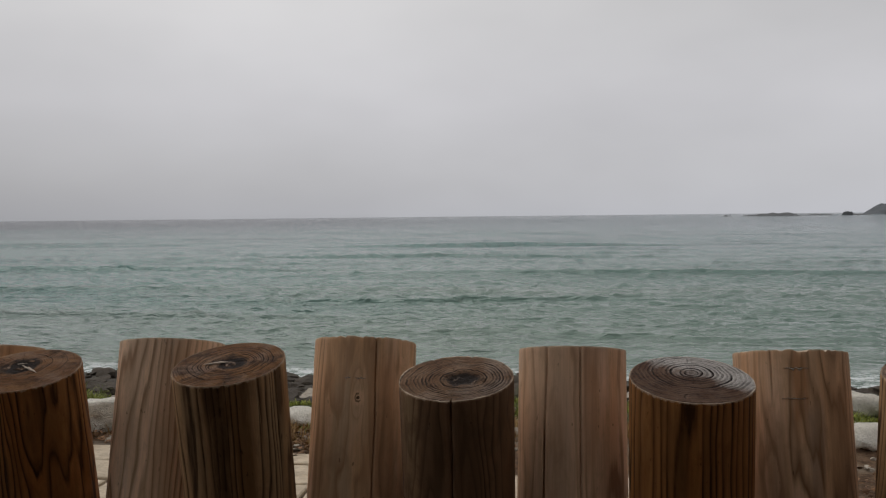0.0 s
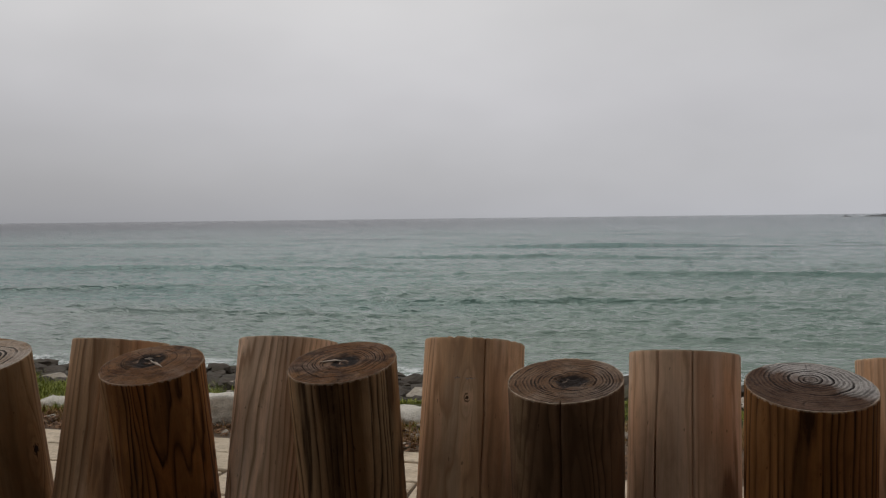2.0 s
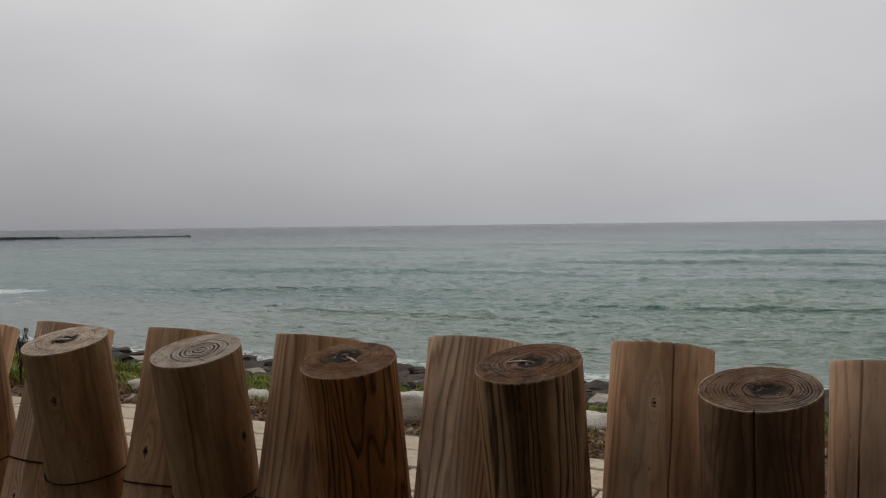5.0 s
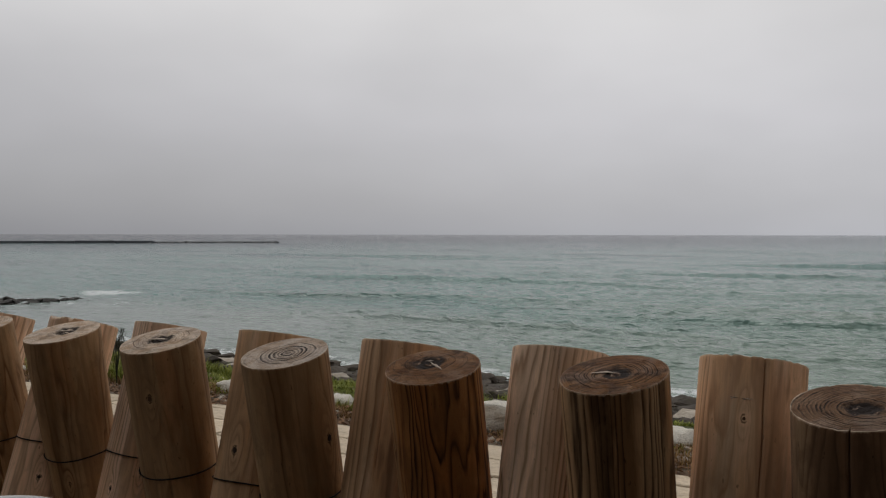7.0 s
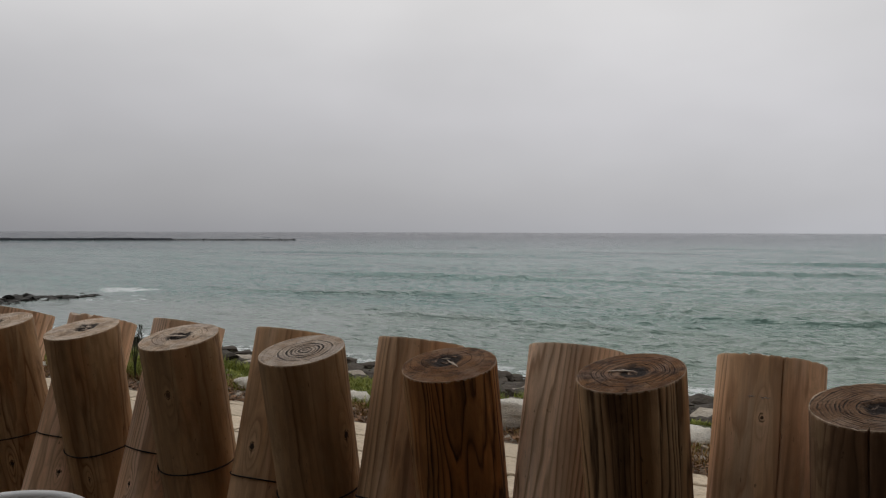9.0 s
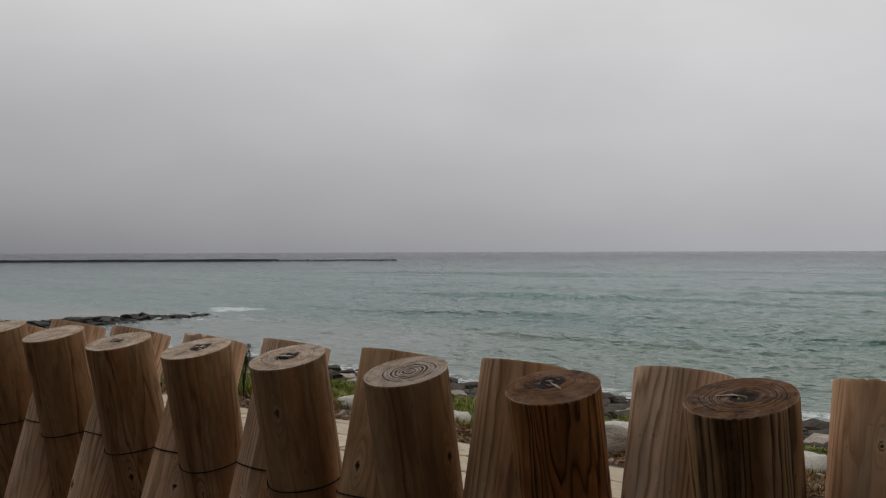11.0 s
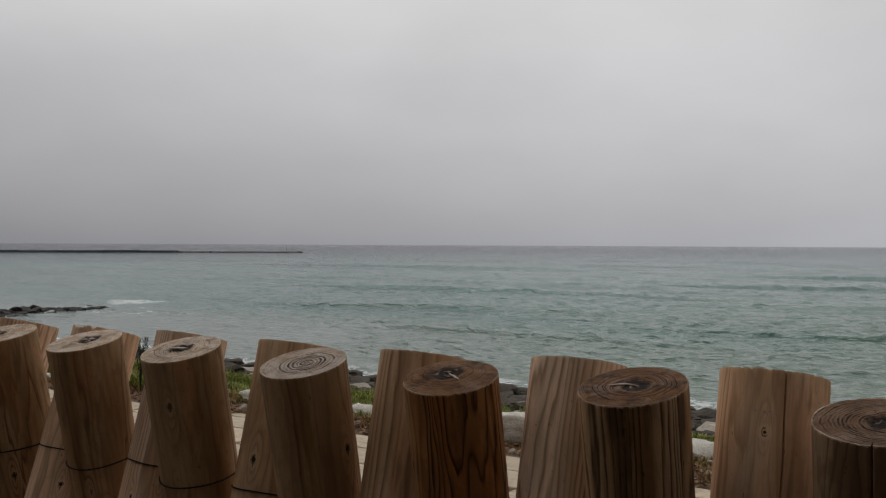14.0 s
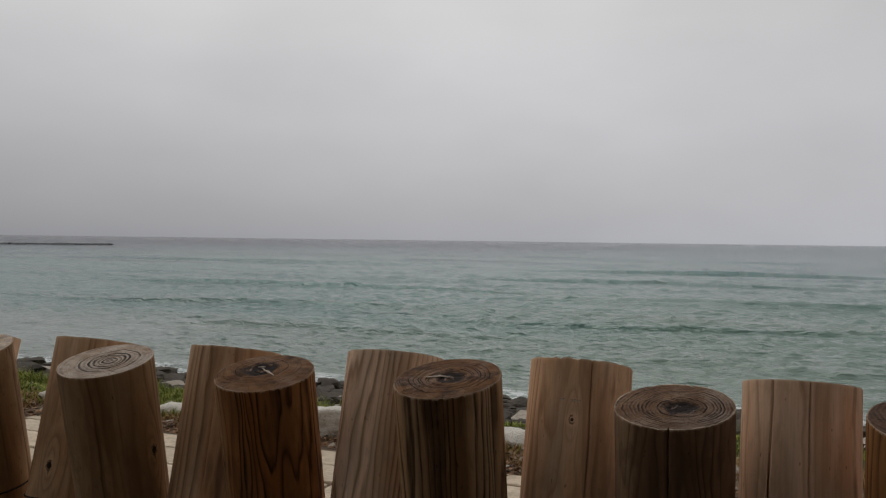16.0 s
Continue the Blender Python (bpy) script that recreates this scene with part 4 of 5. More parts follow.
BLACKISH, ASHEN, RUSTY, UMBRA = (0.040, 0.017, 0.006), (0.460, 0.323, 0.184), (0.420, 0.180, 0.068), (0.170, 0.081, 0.028)
SIDES = {
    "F1": (RUST, 0.0053, 0.050, 1.0, 0.16, 1.0, (0.02, 0.03)), "F2": (BROWN, 0.0056, 0.040, 0.85, 0.05, 0.7, (-0.02, 0.03)), "F3": (SMOKE, 0.0068, 0.050, 0.6, 0.16, 1.2, (0.0, 0.03)), "F4": (RUST, 0.0050, 0.045, 0.95, 0.030, 0.5, (0.03, 0.0)),
    "F5": (BROWN, 0.0056, 0.04, 0.78, 0.06, 0.8, (0, 0)), "F0": (OLIVE, 0.0087, 0.040, 0.6, 0.05, 0.6, (0.02, 0.02)), "Fm2": (OLIVE, 0.0087, 0.040, 0.65, 0.06, 0.8, (-0.02, 0.02)), "Fm3": (OLIVE, 0.0074, 0.040, 0.65, 0.07, 0.9, (0.0, 0.03)),
    "Fm4": (OLIVE, 0.0074, 0.045, 0.7, 0.12, 1.1, (0.02, 0.0)), "Fm5": (OLIVE, 0.0068, 0.045, 0.7, 0.10, 1.1, (-0.02, 0.0)), "Fm6": (OLIVE, 0.0062, 0.04, 0.65, 0.08, 1.0, (0, 0)), "Fm7": (OLIVE, 0.0062, 0.04, 0.65, 0.08, 1.0, (0, 0)),
    "B1": (GREYTAN, 0.0059, 0.075, 0.85, 0.085, 0.6, (0.03, 0.02)), "B2": (HONEY, 0.0074, 0.035, 0.6, 0.10, 1.0, (0.0, 0.03)), "B3": (PINK, 0.0074, 0.035, 0.65, 0.045, 0.7, (0.02, 0.02)), "B4": (UMBER, 0.0081, 0.055, 0.65, 0.16, 1.1, (0.0, 0.02)),
    "B0": (TAN, 0.0062, 0.030, 0.85, 0.030, 0.4, (0.03, 0.0)), "Bm1": (SAND, 0.0074, 0.035, 0.65, 0.06, 0.8, (0.0, 0.02)), "Bm2": (ASH, 0.0046, 0.035, 0.72, 0.035, 0.5, (0.02, 0.0)), "Bm3": (ASH, 0.0056, 0.040, 0.65, 0.06, 0.8, (0, 0.02)),
    "Bm4": (ASH, 0.0056, 0.040, 0.65, 0.06, 0.9, (0.02, 0)), "Bm5": (ASH, 0.0056, 0.040, 0.65, 0.08, 0.9, (0, 0)), "Bm6": (TAN, 0.0056, 0.04, 0.65, 0.06, 0.8, (0, 0)),
}
# stains and some painted side light: angle, half width, from and to below the top, colour, amount
BANDS = {
    "F2": [(-82, 13, -0.05, 0.34, BLACKISH, 0.85), (-62, 15, -0.05, 0.9, UMBRA, 0.8), (-28, 22, 0.02, 0.9, ASHEN, 0.6), (-118, 20, -0.05, 0.9, ASHEN, 0.35), (-12, 10, -0.05, 0.12, BLACKISH, 0.8)],
    "F1": [(-95, 20, 0.15, 0.9, UMBRA, 0.55), (-128, 14, -0.05, 0.9, ASHEN, 0.4), (-40, 20, 0.05, 0.9, UMBRA, 0.5)],
    "F4": [(-60, 24, -0.05, 0.9, RUSTY, 0.5), (-112, 16, 0.02, 0.9, UMBRA, 0.5), (-80, 10, 0.04, 0.9, UMBRA, 0.5)],
    "F3": [(-70, 18, 0.03, 0.9, (0.13, 0.082, 0.05), 0.5), (-135, 14, -0.05, 0.9, ASHEN, 0.35)],
    # F0 and Fm2: pale left and dark right flanks paint in the side light
    "F0": [(-58, 16, -0.05, 0.22, UMBRA, 0.45), (-20, 24, -0.05, 0.9, UMBRA, 0.4), (-110, 14, 0.02, 0.9, ASHEN, 0.4)],
    "Fm2": [(-40, 18, -0.05, 0.25, RUSTY, 0.5), (-108, 18, -0.05, 0.9, ASHEN, 0.35), (-15, 18, -0.05, 0.9, UMBRA, 0.45)],
    "Fm3": [(-45, 22, -0.05, 0.22, RUSTY, 0.45), (-80, 18, 0.10, 0.9, UMBRA, 0.35)],
    "Fm4": [(-40, 22, -0.05, 0.24, RUSTY, 0.6), (-75, 16, 0.04, 0.9, UMBRA, 0.35)],
    "B4": [(-96, 11, 0.02, 0.17, RUSTY, 0.65), (-84, 10, 0.09, 0.9, (0.33, 0.24, 0.19), 0.55), (-120, 14, 0.1, 0.9, UMBRA, 0.3)],
    "B2": [(-100, 16, 0.08, 0.9, (0.50, 0.37, 0.25), 0.5), (-55, 18, 0.02, 0.35, (0.48, 0.25, 0.14), 0.5)],
    "B3": [(-72, 12, -0.05, 0.25, (0.52, 0.30, 0.19), 0.5), (-100, 14, 0.05, 0.9, (0.60, 0.42, 0.30), 0.45)],
    "B1": [(-66, 20, -0.05, 0.9, (0.46, 0.29, 0.18), 0.5)],
}
# cut ends: pale, dark, heart x, y, ring spacing, contrast, grey, pale rim, dirt, hollow radius, hollow depth
END_TAN, END_BROWN, END_DARK, END_GREY = ((0.70, 0.58, 0.46), (0.13, 0.075, 0.045)), ((0.240, 0.120, 0.050), (0.014, 0.006, 0.003)), ((0.26, 0.165, 0.105), (0.020, 0.011, 0.007)), ((0.52, 0.43, 0.35), (0.022, 0.015, 0.012))
ENDS = {
    "F1": (END_BROWN, -0.018, 0.020, 0.0042, 0.95, 0.20, 0.35, 0.65, 0.040, 0.006), "F2": (END_BROWN, 0.002, 0.004, 0.0045, 1.10, 0.22, 0.30, 0.70, 0.034, 0.004),
    "F3": (((0.235, 0.145, 0.088), (0.014, 0.008, 0.005)), 0.012, -0.004, 0.0062, 1.2, 0.25, 0.9, 0.35, 0.034, 0.007), "F4": (((0.150, 0.092, 0.064), (0.012, 0.007, 0.006)), 0.003, 0.026, 0.0075, 1.7, 0.95, 0.6, 0.35, 0.0, 0.0),
    "F5": (END_DARK, 0.0, 0.0, 0.007, 0.8, 0.3, 0.4, 0.3, 0.0, 0.0), "F0": (END_GREY, 0.010, 0.001, 0.0095, 1.5, 0.45, 0.6, 0.15, 0.0, 0.0),
    "Fm2": (END_TAN, -0.006, 0.007, 0.006, 0.75, 0.6, 0.6, 0.5, 0.036, 0.008), "Fm3": (END_TAN, 0.001, 0.012, 0.007, 0.7, 0.5, 0.6, 0.5, 0.036, 0.008),
    "Fm4": (END_TAN, -0.014, 0.009, 0.008, 0.7, 0.35, 0.5, 0.5, 0.028, 0.006), "Fm5": (END_TAN, 0.0, 0.0, 0.009, 0.6, 0.4, 0.5, 0.3, 0.0, 0.0),
}
PALE_HEART = {"F1": 0.75, "F2": 0.55, "F3": 0.30, "Fm2": 0.9, "Fm3": 0.8, "Fm4": 0.5}
CORE = {"F4": 0.064, "F0": 0.060, "F3": 0.10, "Fm3": 0.05}
BLEACH = {"F4": (0.6, 0.8, 5.0, -0.05), "F3": (0.9, -0.4, 1.9, -0.04), "F0": (0.9, 0.0, 1.2, 0.0)}
# lengthwise cracks: angle, angle 0.3 m lower, width, depth, length
CRACKS = {
    "F3": [(-89, -90.5, 0.0036, 0.018, 0.9)], "B2": [(-66, -65, 0.0036, 0.032, 0.9)], "B3": [(-117.5, -121, 0.0044, 0.036, 0.9), (-82.5, -82.5, 0.0026, 0.014, 0.6)],
    "B1": [(-68, -66, 0.0015, 0.006, 0.12)], "Fm2": [(-55, -66, 0.0022, 0.010, 0.8)], "F2": [(-42, -40, 0.002, 0.008, 0.09), (-20, -22, 0.002, 0.01, 0.12)],
    "Fm4": [(-50, -54, 0.0018, 0.006, 0.25)], "Bm2": [(-95, -96, 0.002, 0.008, 0.5)], "B4": [(-122, -120, 0.002, 0.01, 0.10)], "B0": [(-75, -74, 0.0015, 0.007, 0.3)],
}
# knots: angle, distance below the top, radius, with a pale ring or not
KNOTS = {
    "B2": [(-83.8, 0.116, 0.0070, True)], "Bm1": [(-85.2, 0.295, 0.010, False)], "Fm2": [(-68.4, 0.120, 0.0095, True)], "F0": [(1.2, 0.198, 0.011, False)],
    "Bm3": [(-45.0, 0.455, 0.008, False)], "Bm4": [(-104.7, 0.534, 0.014, True)], "Bm2": [(-42.3, 0.396, 0.007, False), (-84.6, 0.447, 0.006, False)],
    "Fm4": [(-51.9, 0.416, 0.009, False)], "Fm3": [(-62.5, 0.408, 0.006, False)],
}
SHARDS = {
    "F1": [(0.006, 0.004, -34, 0.058, 0.006), (-0.022, 0.026, 18, 0.020, 0.005)], "F2": [(-0.022, 0.004, 12, 0.050, 0.006)],
    "Fm2": [(-0.012, 0.004, 10, 0.062, 0.012)], "Fm3": [(0.0, 0.010, 22, 0.055, 0.011)], "Fm4": [(-0.014, 0.004, 30, 0.035, 0.006)],
}
# torn fibres across the grain: from angle, to angle, distance below the top
TEARS = {"B2": [(-100, -92, 0.078), (-88, -76, 0.079)], "B4": [(-113, -88, 0.087), (-110, -84, 0.034)]}
RAGGED = {"B2": 0.0030, "B4": 0.005, "Bm3": 0.009, "F3": 0.0022, "B0": 0.0016}
LABELS = {
    "F1": "red-brown leaning log with a dark split heart in its cut end", "F2": "dark streaked leaning log with a pale splinter in its cut end",
    "F3": "smoky dark leaning log with a black rotted heart", "F4": "red-brown leaning log with crisp grey rings on its cut end",
    "F0": "olive-brown leaning log with deep dark rings on its cut end", "Fm2": "olive-brown leaning log with a round knot and weathered end",
    "Fm3": "olive-brown leaning log with a grey checked end", "Fm4": "olive-brown leaning log with a reddish stain below its end",
    "B1": "pale grey-tan leaning log with wavy grain lines", "B2": "pale tan leaning log with a long crack and a small knot",
    "B3": "pinkish tan leaning log with two straight cracks", "B4": "grey-tan leaning log with a splintered top edge",
    "Bm1": "tan leaning log with a black knot hole above its cord", "Bm3": "weathered grey-tan leaning log with a broken splintered top",
    "B0": "plain tan leaning log with straight vertical grain", "Bm2": "silver-grey leaning log with fine straight grain",
}


def ring_tube(R, tube, z, tilt, phase, seg=64, sides=6, wob=0.0015):
    """A cord drawn round a log: a thin closed tube, slightly slack."""
    V = []
    for i in range(seg):
        a = 2 * math.pi * i / seg
        zz = z + tilt * R * math.sin(a + phase) + wob * math.sin(3 * a + phase * 2)
        for j in range(sides):
            b = 2 * math.pi * j / sides
            rr = R + tube * 0.7 + tube * math.cos(b)
            V.append((rr * math.cos(a), rr * math.sin(a), zz + tube * math.sin(b)))
    F = []
    for i in range(seg):
        for j in range(sides):
            i2, j2 = (i + 1) % seg, (j + 1) % sides
            F.append((i * sides + j, i2 * sides + j, i2 * sides + j2, i * sides + j2))
    return V, F


def build_log(key, index):
    x0, y0, z0, kx, ky, r0, tp, cx, cy = LOGS[key]
    front = key[0] == "F"
    rng = np.random.default_rng(100 + index)
    seed = 1.3 + index * 0.917
    up = -Vector((kx, ky, -1.0)).normalized()
    e1 = (Vector((1, 0, 0)) - up.x * up).normalized()
    e2 = up.cross(e1)
    top = Vector((x0, y0, z0 + 1.5))
    L = top.z / up.z
    base = top - up * L
    m = Matrix((e1, e2, up)).transposed().to_4x4()
    m.translation = base
    label = LABELS.get(key, "brown leaning log with a weathered cut end" if front else "pale tan leaning log in the sea-side row")
    root = thing("log_post", m, label, "log post", "leaning logs of the palisade")
    # columns round the log, with three extra ones for each crack
    ang = [(math.radians(a), None) for a in np.arange(-180, 180, 360 / 128)]
    cracks = CRACKS.get(key, [])
    for ci, (a, a2, w, d, ln) in enumerate(cracks):
        half = w / r0 / 2
        ang = [q for q in ang if q[1] is not None or abs((q[0] - math.radians(a) + math.pi) % (2 * math.pi) - math.pi) > 0.026]
        ang += [(math.radians(a) - half, (ci, 0)), (math.radians(a), (ci, 1)), (math.radians(a) + half, (ci, 0))]
    ang.sort(key=lambda q: q[0])
    nc = len(ang)
    us = np.concatenate([[0.0, 0.001, 0.003, 0.009, 0.016, 0.03], np.arange(0.05, 0.62, 0.025), np.linspace(0.65, L + 0.12, 9)])
    rag = RAGGED.get(key, 0.0008)
    th0 = np.array([q[0] for q in ang])
    chip = np.array([max(0.0, noise.noise(Vector((math.cos(a) * 4 + seed, math.sin(a) * 4, 1.7))) * 0.7 + 0.9 * noise.noise(Vector((math.cos(a) * 21, math.sin(a) * 21, seed))) - 0.12) for a in th0]) * rag * 1.5
    if key in ("B4", "Bm3", "B2"):
        # broken steps of wood on the edge that faces the land
        blk = np.array([noise.cell(Vector((a * 13 + seed, 0.5, 0.5))) for a in th0])
        chip += np.where(blk > 0.2, 0.8, 0) * rag * np.exp(-((th0 + 1.5) / 0.5) ** 4)
    P = np.zeros((len(us), nc, 3))
    for i, u in enumerate(us):
        for j, (a, tag) in enumerate(ang):
            d = 0.0
            if tag is not None:
                ca, ca2, cw, cd, cl = cracks[tag[0]]
                a = a + math.radians((ca2 - ca) * u / 0.3) + 0.018 * noise.noise(Vector((u * 9, seed, tag[0])))
                fade = min(1.0, max(0.0, (cl - u) / 0.06))
                if tag[1]:
                    d = cd * fade
            r = r0 + tp * min(u, 0.9)
            r *= 1 + 0.010 * noise.noise(Vector((math.cos(a) * 1.6 + seed, math.sin(a) * 1.6, u * 2.2))) + 0.004 * noise.noise(Vector((math.cos(a) * 6, math.sin(a) * 6, u * 3 + seed)))
            r -= 0.0008 * max(0.0, 1 - u / 0.003) + d
            zt = L + r0 * (math.cos(a) * cx + math.sin(a) * cy)
            w = max(0.0, 1 - u / 0.022)
            P[i, j] = (r * math.cos(a), r * math.sin(a), zt * (1 - u / us[-1]) + (L) * (u / us[-1]) - u - chip[j] * w)
    F = grid_faces(len(us), nc, True)[:, ::-1]
    (pale, dark), spacing, wob, lines, stretch, flame, pith = SIDES[key]
    kn = [((r0 + tp * u_) * math.cos(math.radians(a_)), (r0 + tp * u_) * math.sin(math.radians(a_)), L - u_, kr_, ring_) for a_, u_, kr_, ring_ in KNOTS.get(key, [])]
    mat = wood_side(seed, pale, dark, spacing, wob, lines, stretch, flame, pith, kn, BANDS.get(key, ()), (L, cx, cy), 0.45 if front else 0.7, 0.6 if front else 0.38)
    mesh_ob("trunk", P.reshape(-1, 3), F, mat, root)
    # cut end, with the hollow of a split heart where there is one
    end = ENDS.get(key, (END_TAN, 0.0, 0.0, 0.008, 0.5, 0.4, 0.4, 0.3, 0.0, 0.0))
    (pale, dark), hx, hy, sp, con, grey, rim, dirt, hr, hd = end
    nr = 40
    Q = []
    for i in range(nr):
        s = 1 - i / (nr - 1)
        for j in range(nc):
            px, py, pz = P[0, j]
            s2 = s
            x, y = px * s2, py * s2
            z = L + x * cx + y * cy - chip[j] * s ** 8
            z += 0.0012 * noise.noise(Vector((x * 40 + seed, y * 40, 0))) * (1 - s ** 6)
            if hr:
                q = math.hypot(x - hx, y - hy) / hr
                q *= 1 + 0.6 * noise.noise(Vector((x * 38 + seed, y * 38, 4))) + 0.25 * noise.noise(Vector((x * 90, y * 90, seed)))
                z -= hd * max(0.0, min(1.0, (1.05 - q) * 1.5)) * (0.7 + 0.3 * noise.noise(Vector((x * 120, y * 120, 1))))
            Q.append((x, y, z))
    cut = mesh_ob("cut_end", Q, grid_faces(nr, nc, True), wood_end(seed, pale, dark, (hx, hy), sp, con, grey, rim, dirt, BLEACH.get(key, (0, 0, 0, 0)), r0, hr, CORE.get(key, 0.09), PALE_HEART.get(key, 0.0)), root)
    if front:
        tagged(cut, "sawn end grain with growth rings")
    for sx, sy, turn, ln, wd in SHARDS.get(key, []):
        bm = bmesh.new()
        bmesh.ops.create_cube(bm, size=1)
        bmesh.ops.subdivide_edges(bm, edges=[e for e in bm.edges if abs(e.verts[0].co.x - e.verts[1].co.x) > 0.5], cuts=9)
        for v in bm.verts:
            t = max(0.10, 1 - (abs(v.co.x) * 2) ** 1.3) * (1 + 1.1 * noise.noise(Vector((v.co.x * 9, seed + v.co.y * 3, sx * 100))))
            v.co = Vector((v.co.x * ln, v.co.y * wd * t + 0.0015 * noise.noise(Vector((v.co.x * 6, seed * 2, 1))), v.co.z * 0.002 * t))
        bmesh.ops.transform(bm, matrix=pose(sx, sy, L + sx * cx + sy * cy + 0.0002, rng.uniform(-8, 8), rng.uniform(-2, 2), turn), verts=bm.verts)
        part("splinter", bm, M_SPLINTER, root, "pale torn splinter")
    for a1, a2, u in TEARS.get(key, []):
        for name, lo, hi, mat2, lift in (("tear", -0.0010, 0.0008, M_KNOT, 0.0003), ("torn_fibre", -0.0052, -0.0008, M_SPLINTER, 0.0007)):
            V, k = [], 15
            for i in range(k):
                a = math.radians(a1 + (a2 - a1) * i / (k - 1))
                t = math.sin(math.pi * (i + 0.3) / (k - 0.4)) * (0.25 + 1.6 * abs(noise.noise(Vector((i * 0.9, seed, u * 50)))))
                off = 0.0022 * noise.noise(Vector((i * 1.1, u * 30, seed)))
                for rr, zz in ((r0 - 0.001, hi), (r0 + lift, hi * 0.6), (r0 + lift, lo * 0.6), (r0 - 0.001, lo)):
                    V.append((rr * math.cos(a), rr * math.sin(a), L - u + off + zz * t))
            mesh_ob(name, V, grid_faces(k, 4), mat2, root)
    for a, u, kr, ringed in KNOTS.get(key, []):
        ar = math.radians(a)
        rr = r0 + tp * u
        for name, mat2, size, lift in (("knot", M_KNOT_SOFT if ringed else M_KNOT, 1.0, 0.0012),):
            bm = bmesh.new()
            bmesh.ops.create_uvsphere(bm, u_segments=16, v_segments=8, radius=kr * size * 0.6)
            for v in bm.verts:
                v.co = Vector((v.co.x * 0.14, v.co.y * (1 + 0.2 * noise.noise(v.co * 300)), v.co.z * 1.25))
            bmesh.ops.transform(bm, matrix=pose(0, 0, 0, rz=a), verts=bm.verts)
            bmesh.ops.translate(bm, vec=((rr - 0.0008 + lift * 0.4) * math.cos(ar), (rr - 0.0008 + lift * 0.4) * math.sin(ar), L - u), verts=bm.verts)
            part(name, bm, mat2, root)
    cu = 0.336 if front else 0.364
    V, F = ring_tube(r0 + tp * cu + 0.0004, 0.0019, L - cu - rng.uniform(-0.006, 0.006), rng.uniform(-0.04, 0.04), rng.uniform(0, 6))
    mesh_ob("cord", V, F, M_CORD, root, label="thin dark lashing cord")


for i_, k_ in enumerate(LOGS):
    build_log(k_, i_)

# ---- white plastic chair that stands by the logs ----


def build_chair():
    root = thing("plastic_chair", pose(-1.99, 1.265, 0, rz=35), "white moulded plastic chair beside the log palisade", "chair")
    W, H = 0.50, 0.835
    # shell of the back: a curved sheet with an arched top and a rolled rim
    nu, nv, th = 25, 14, 0.006

    def back_pt(s, t):
        x = s * W / 2 * (1 - 0.10 * t)
        top = 0.43 + (H - 0.43) * t - 0.06 * t * abs(s) ** 3
        y = 0.02 + 0.10 * t - 0.09 * s * s
        return Vector((x, y, top))

    for name, inset in (("backrest", 0),):
        V = [back_pt(-1 + 2 * i / (nu - 1), j / (nv - 1)) + Vector((0, side * th, 0)) for side in (0, 1) for j in range(nv) for i in range(nu)]
        n0 = nu * nv
        F = [tuple(f) for f in grid_faces(nv, nu)] + [tuple(f[::-1] + n0) for f in grid_faces(nv, nu)]
        edge = [i for i in range(nu)] + [j * nu + nu - 1 for j in range(1, nv)] + [(nv - 1) * nu + i for i in range(nu - 2, -1, -1)] + [j * nu for j in range(nv - 2, 0, -1)]
        F += [(edge[k], edge[k] + n0, edge[(k + 1) % len(edge)] + n0, edge[(k + 1) % len(edge)]) for k in range(len(edge))]
        mesh_ob(name, V, F, M_WHITE, root)
    cu = bpy.data.curves.new("rim", "CURVE")
    cu.dimensions, cu.bevel_depth, cu.bevel_resolution = "3D", 0.014, 3
    pts = [back_pt(-1, j / 8) for j in range(8)] + [back_pt(-1 + 2 * i / 20, 1) for i in range(21)] + [back_pt(1, 1 - j / 8) for j in range(1, 9)]
    sp = cu.splines.new("POLY")
    sp.points.add(len(pts) - 1)
    for q, v in zip(sp.points, pts):
        q.co = (v.x, v.y + 0.003, v.z, 1)
    me = bpy.data.meshes.new_from_object(bpy.data.objects.new("rim", cu))
    me.materials.clear()
    me.materials.append(M_WHITE)
    me.shade_smooth()
    rim = new("rim", me)
    rim.parent = root
    bm = box_bm(W * 0.94, 0.44, 0.022, 0.009, 2)
    for v in bm.verts:
        v.co += Vector((0, -0.22, 0.42 - 0.02 * (1 - (v.co.x / 0.25) ** 2)))
    part("seat", bm, M_WHITE, root)
    for sx in (-1, 1):
        for sy, fy in ((0.0, 0.03), (-0.42, -0.05)):
            bm = box_bm(0.045, 0.05, 0.43, 0.008, 2)
            for v in bm.verts:
                k = 1 - v.co.z / 0.43
                v.co += Vector((sx * (W / 2 - 0.04 + 0.03 * k), sy + fy * k, 0))
            part("leg", bm, M_WHITE, root)


build_chair()

# ---- unseen dark walls and ceiling, added to keep sky light off the logs ----


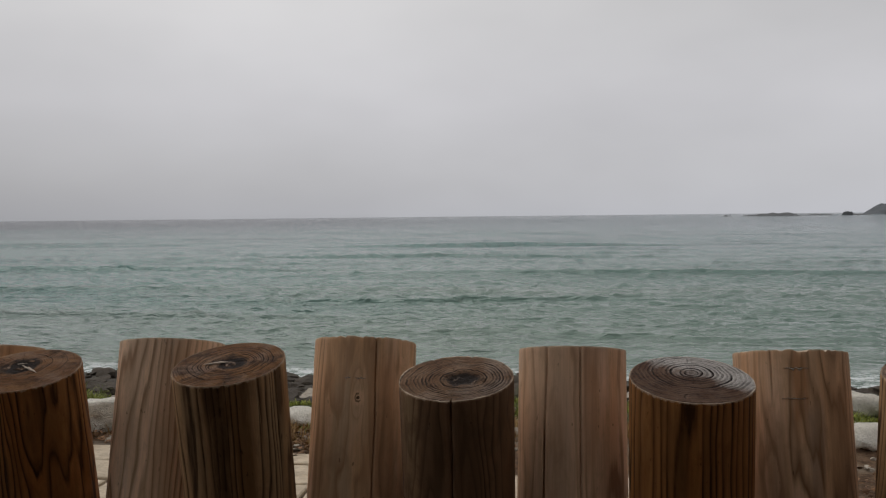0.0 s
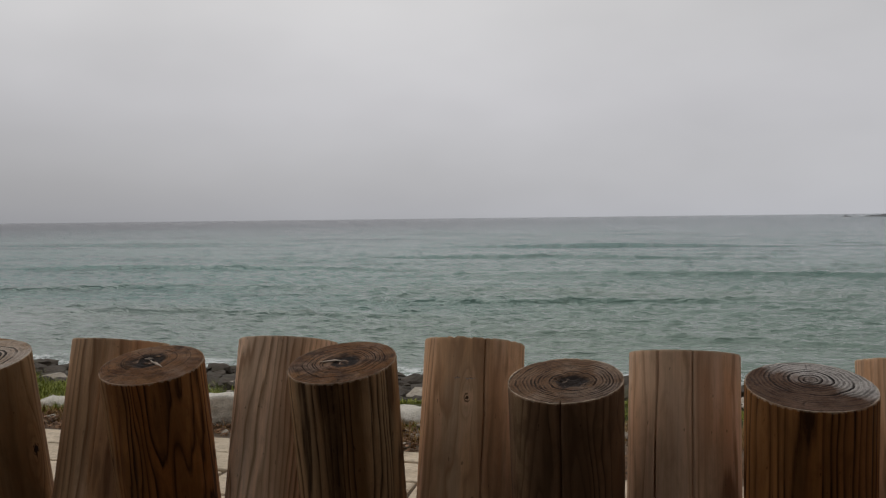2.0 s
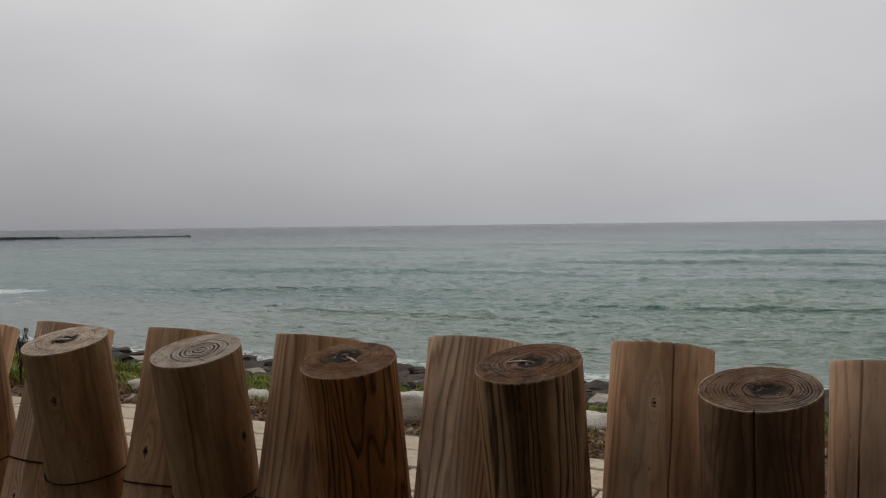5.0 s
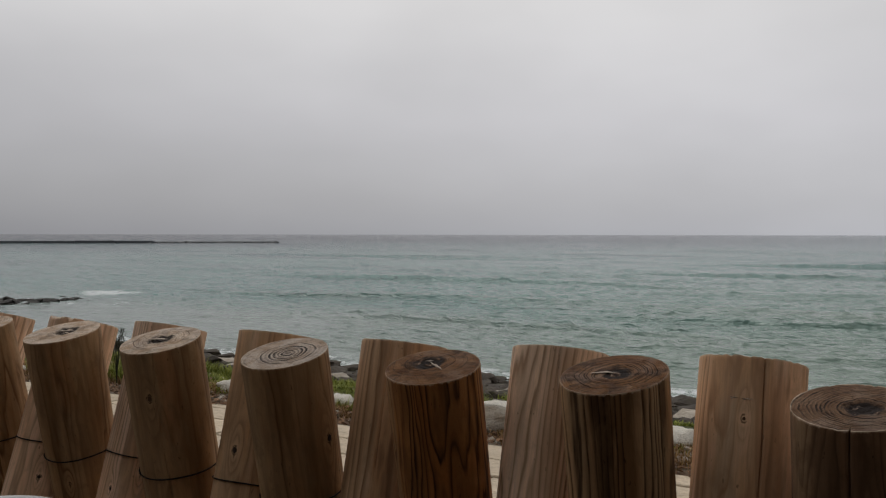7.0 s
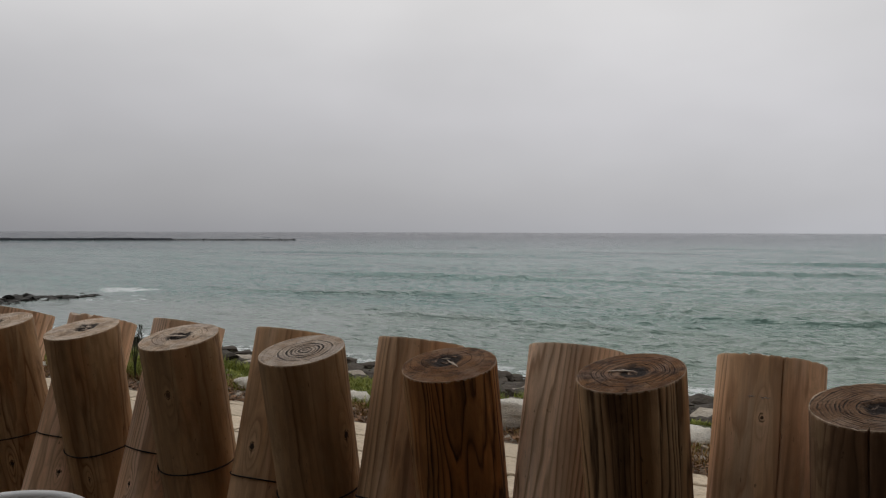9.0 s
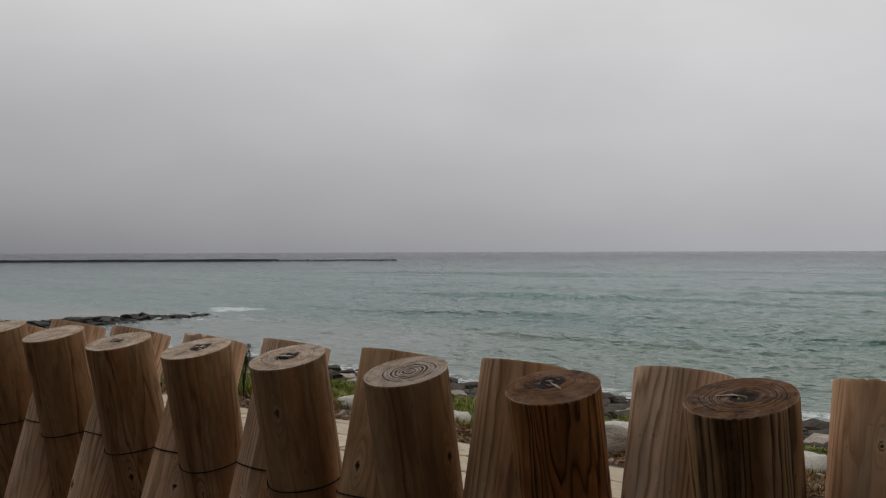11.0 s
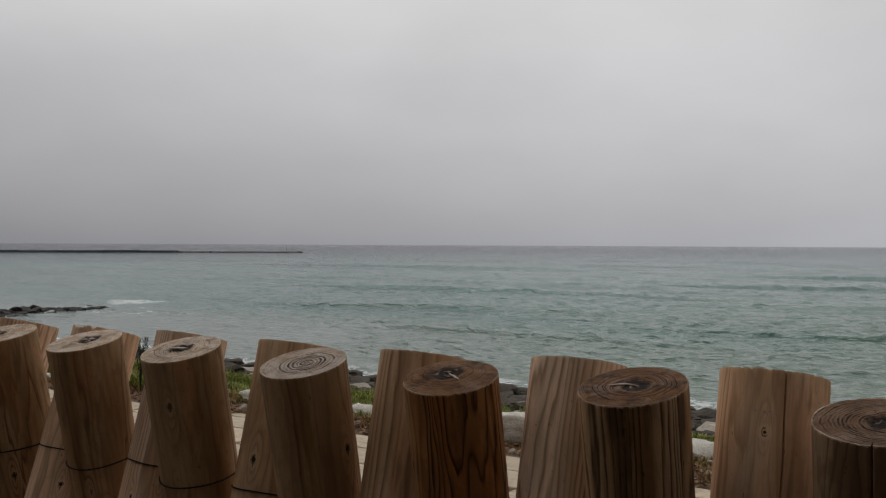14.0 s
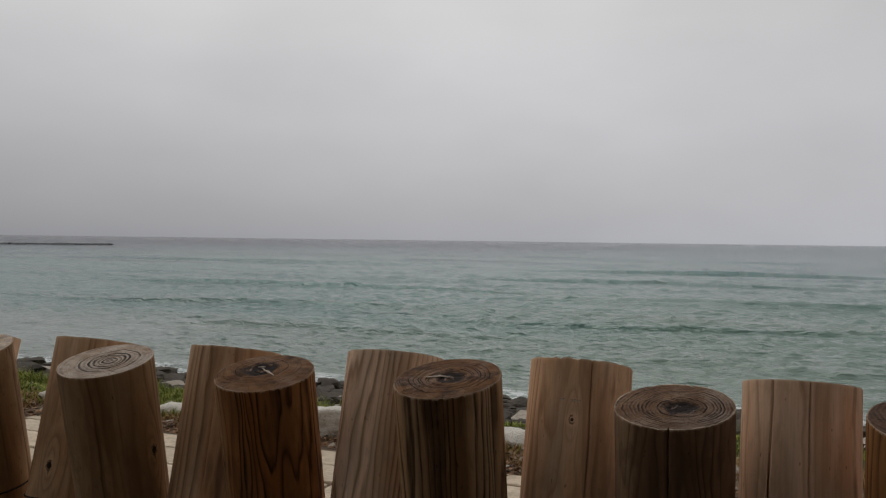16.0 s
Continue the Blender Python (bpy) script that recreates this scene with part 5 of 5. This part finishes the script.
def build_light_blockers():
    for name, size, place, cat in (("wall_back", (20, 0.16, 3.0), (-7, -2.4, -0.02), "wall"), ("wall_side", (0.16, 3.60, 3.0), (2.3, -0.52, -0.02), "wall"), ("ceiling", (8.4, 2.1, 0.12), (-1.8, -1.27, 2.99), "ceiling")):
        bm = box_bm(*size, 0.01)
        ob = part(name, bm, M_DARK_BOARD, None)
        ob.matrix_world = pose(*place)
        tagged(ob, "plain dark-stained board " + cat + " added out of view to block light", cat, kind="structure")


build_light_blockers()

# ---- paving ----


def build_paving():
    rng = np.random.default_rng(77)
    xs = np.linspace(-16, 6, 89)
    V = [(x, 2.2, -0.002) for x in xs] + [(x, paved_to(x) + 0.03, -0.002) for x in xs]
    base = mesh_ob("pavement", V, [(i, i + 1, i + 90, i + 89) for i in range(88)], M_JOINT, smooth=False)
    tagged(base, "beige flagstone pavement with dark sandy joints", "pavement", kind="structure")
    near, rest = [], []
    y = 2.2
    while y < 5.75:
        h = rng.uniform(0.34, 0.52)
        x = -16 + rng.uniform(0, 0.4)
        while x < 5.6:
            w = rng.uniform(0.4, 0.75)
            if y + 0.16 > paved_to(x + w / 2):
                x += w
                continue
            (near if -9.5 < x < 2.6 and y > 3.6 else rest).append((x, y, w, h))
            x += w
        y += h
    def slab(x, y, w, h):
        g = 0.014
        c = [(x + g, y + g), (x + w - g, y + g), (x + w - g, y + h - g), (x + g, y + h - g)]
        c = [(a + rng.uniform(-0.02, 0.02), min(b, paved_to(a)) + rng.uniform(-0.02, 0.02)) for a, b in c]
        zt = 0.02 + rng.uniform(-0.004, 0.004)
        mx, my = x + w / 2, y + h / 2
        lo = [(a, b, -0.01) for a, b in c]
        mid = [(a, b, zt - 0.006) for a, b in c]
        hi = [(a + (mx - a) * 0.03, b + (my - b) * 0.03, zt) for a, b in c]
        V = lo + mid + hi
        F = [(8, 9, 10, 11)]
        for k in range(4):
            k2 = (k + 1) % 4
            F += [(k, k2, 4 + k2, 4 + k), (4 + k, 4 + k2, 8 + k2, 8 + k)]
        return V, F

    near = near[:300]
    for q in near:
        V, F = slab(*q)
        mesh_ob("flagstone", V, F, M_SLAB, base, smooth=False)
    VV, FF = [], []
    for q in rest:
        V, F = slab(*q)
        FF += [tuple(a + len(VV) for a in f) for f in F]
        VV += V
    mesh_ob("flagstones", VV, FF, M_SLAB, base, smooth=False, kind="stuff")


build_paving()
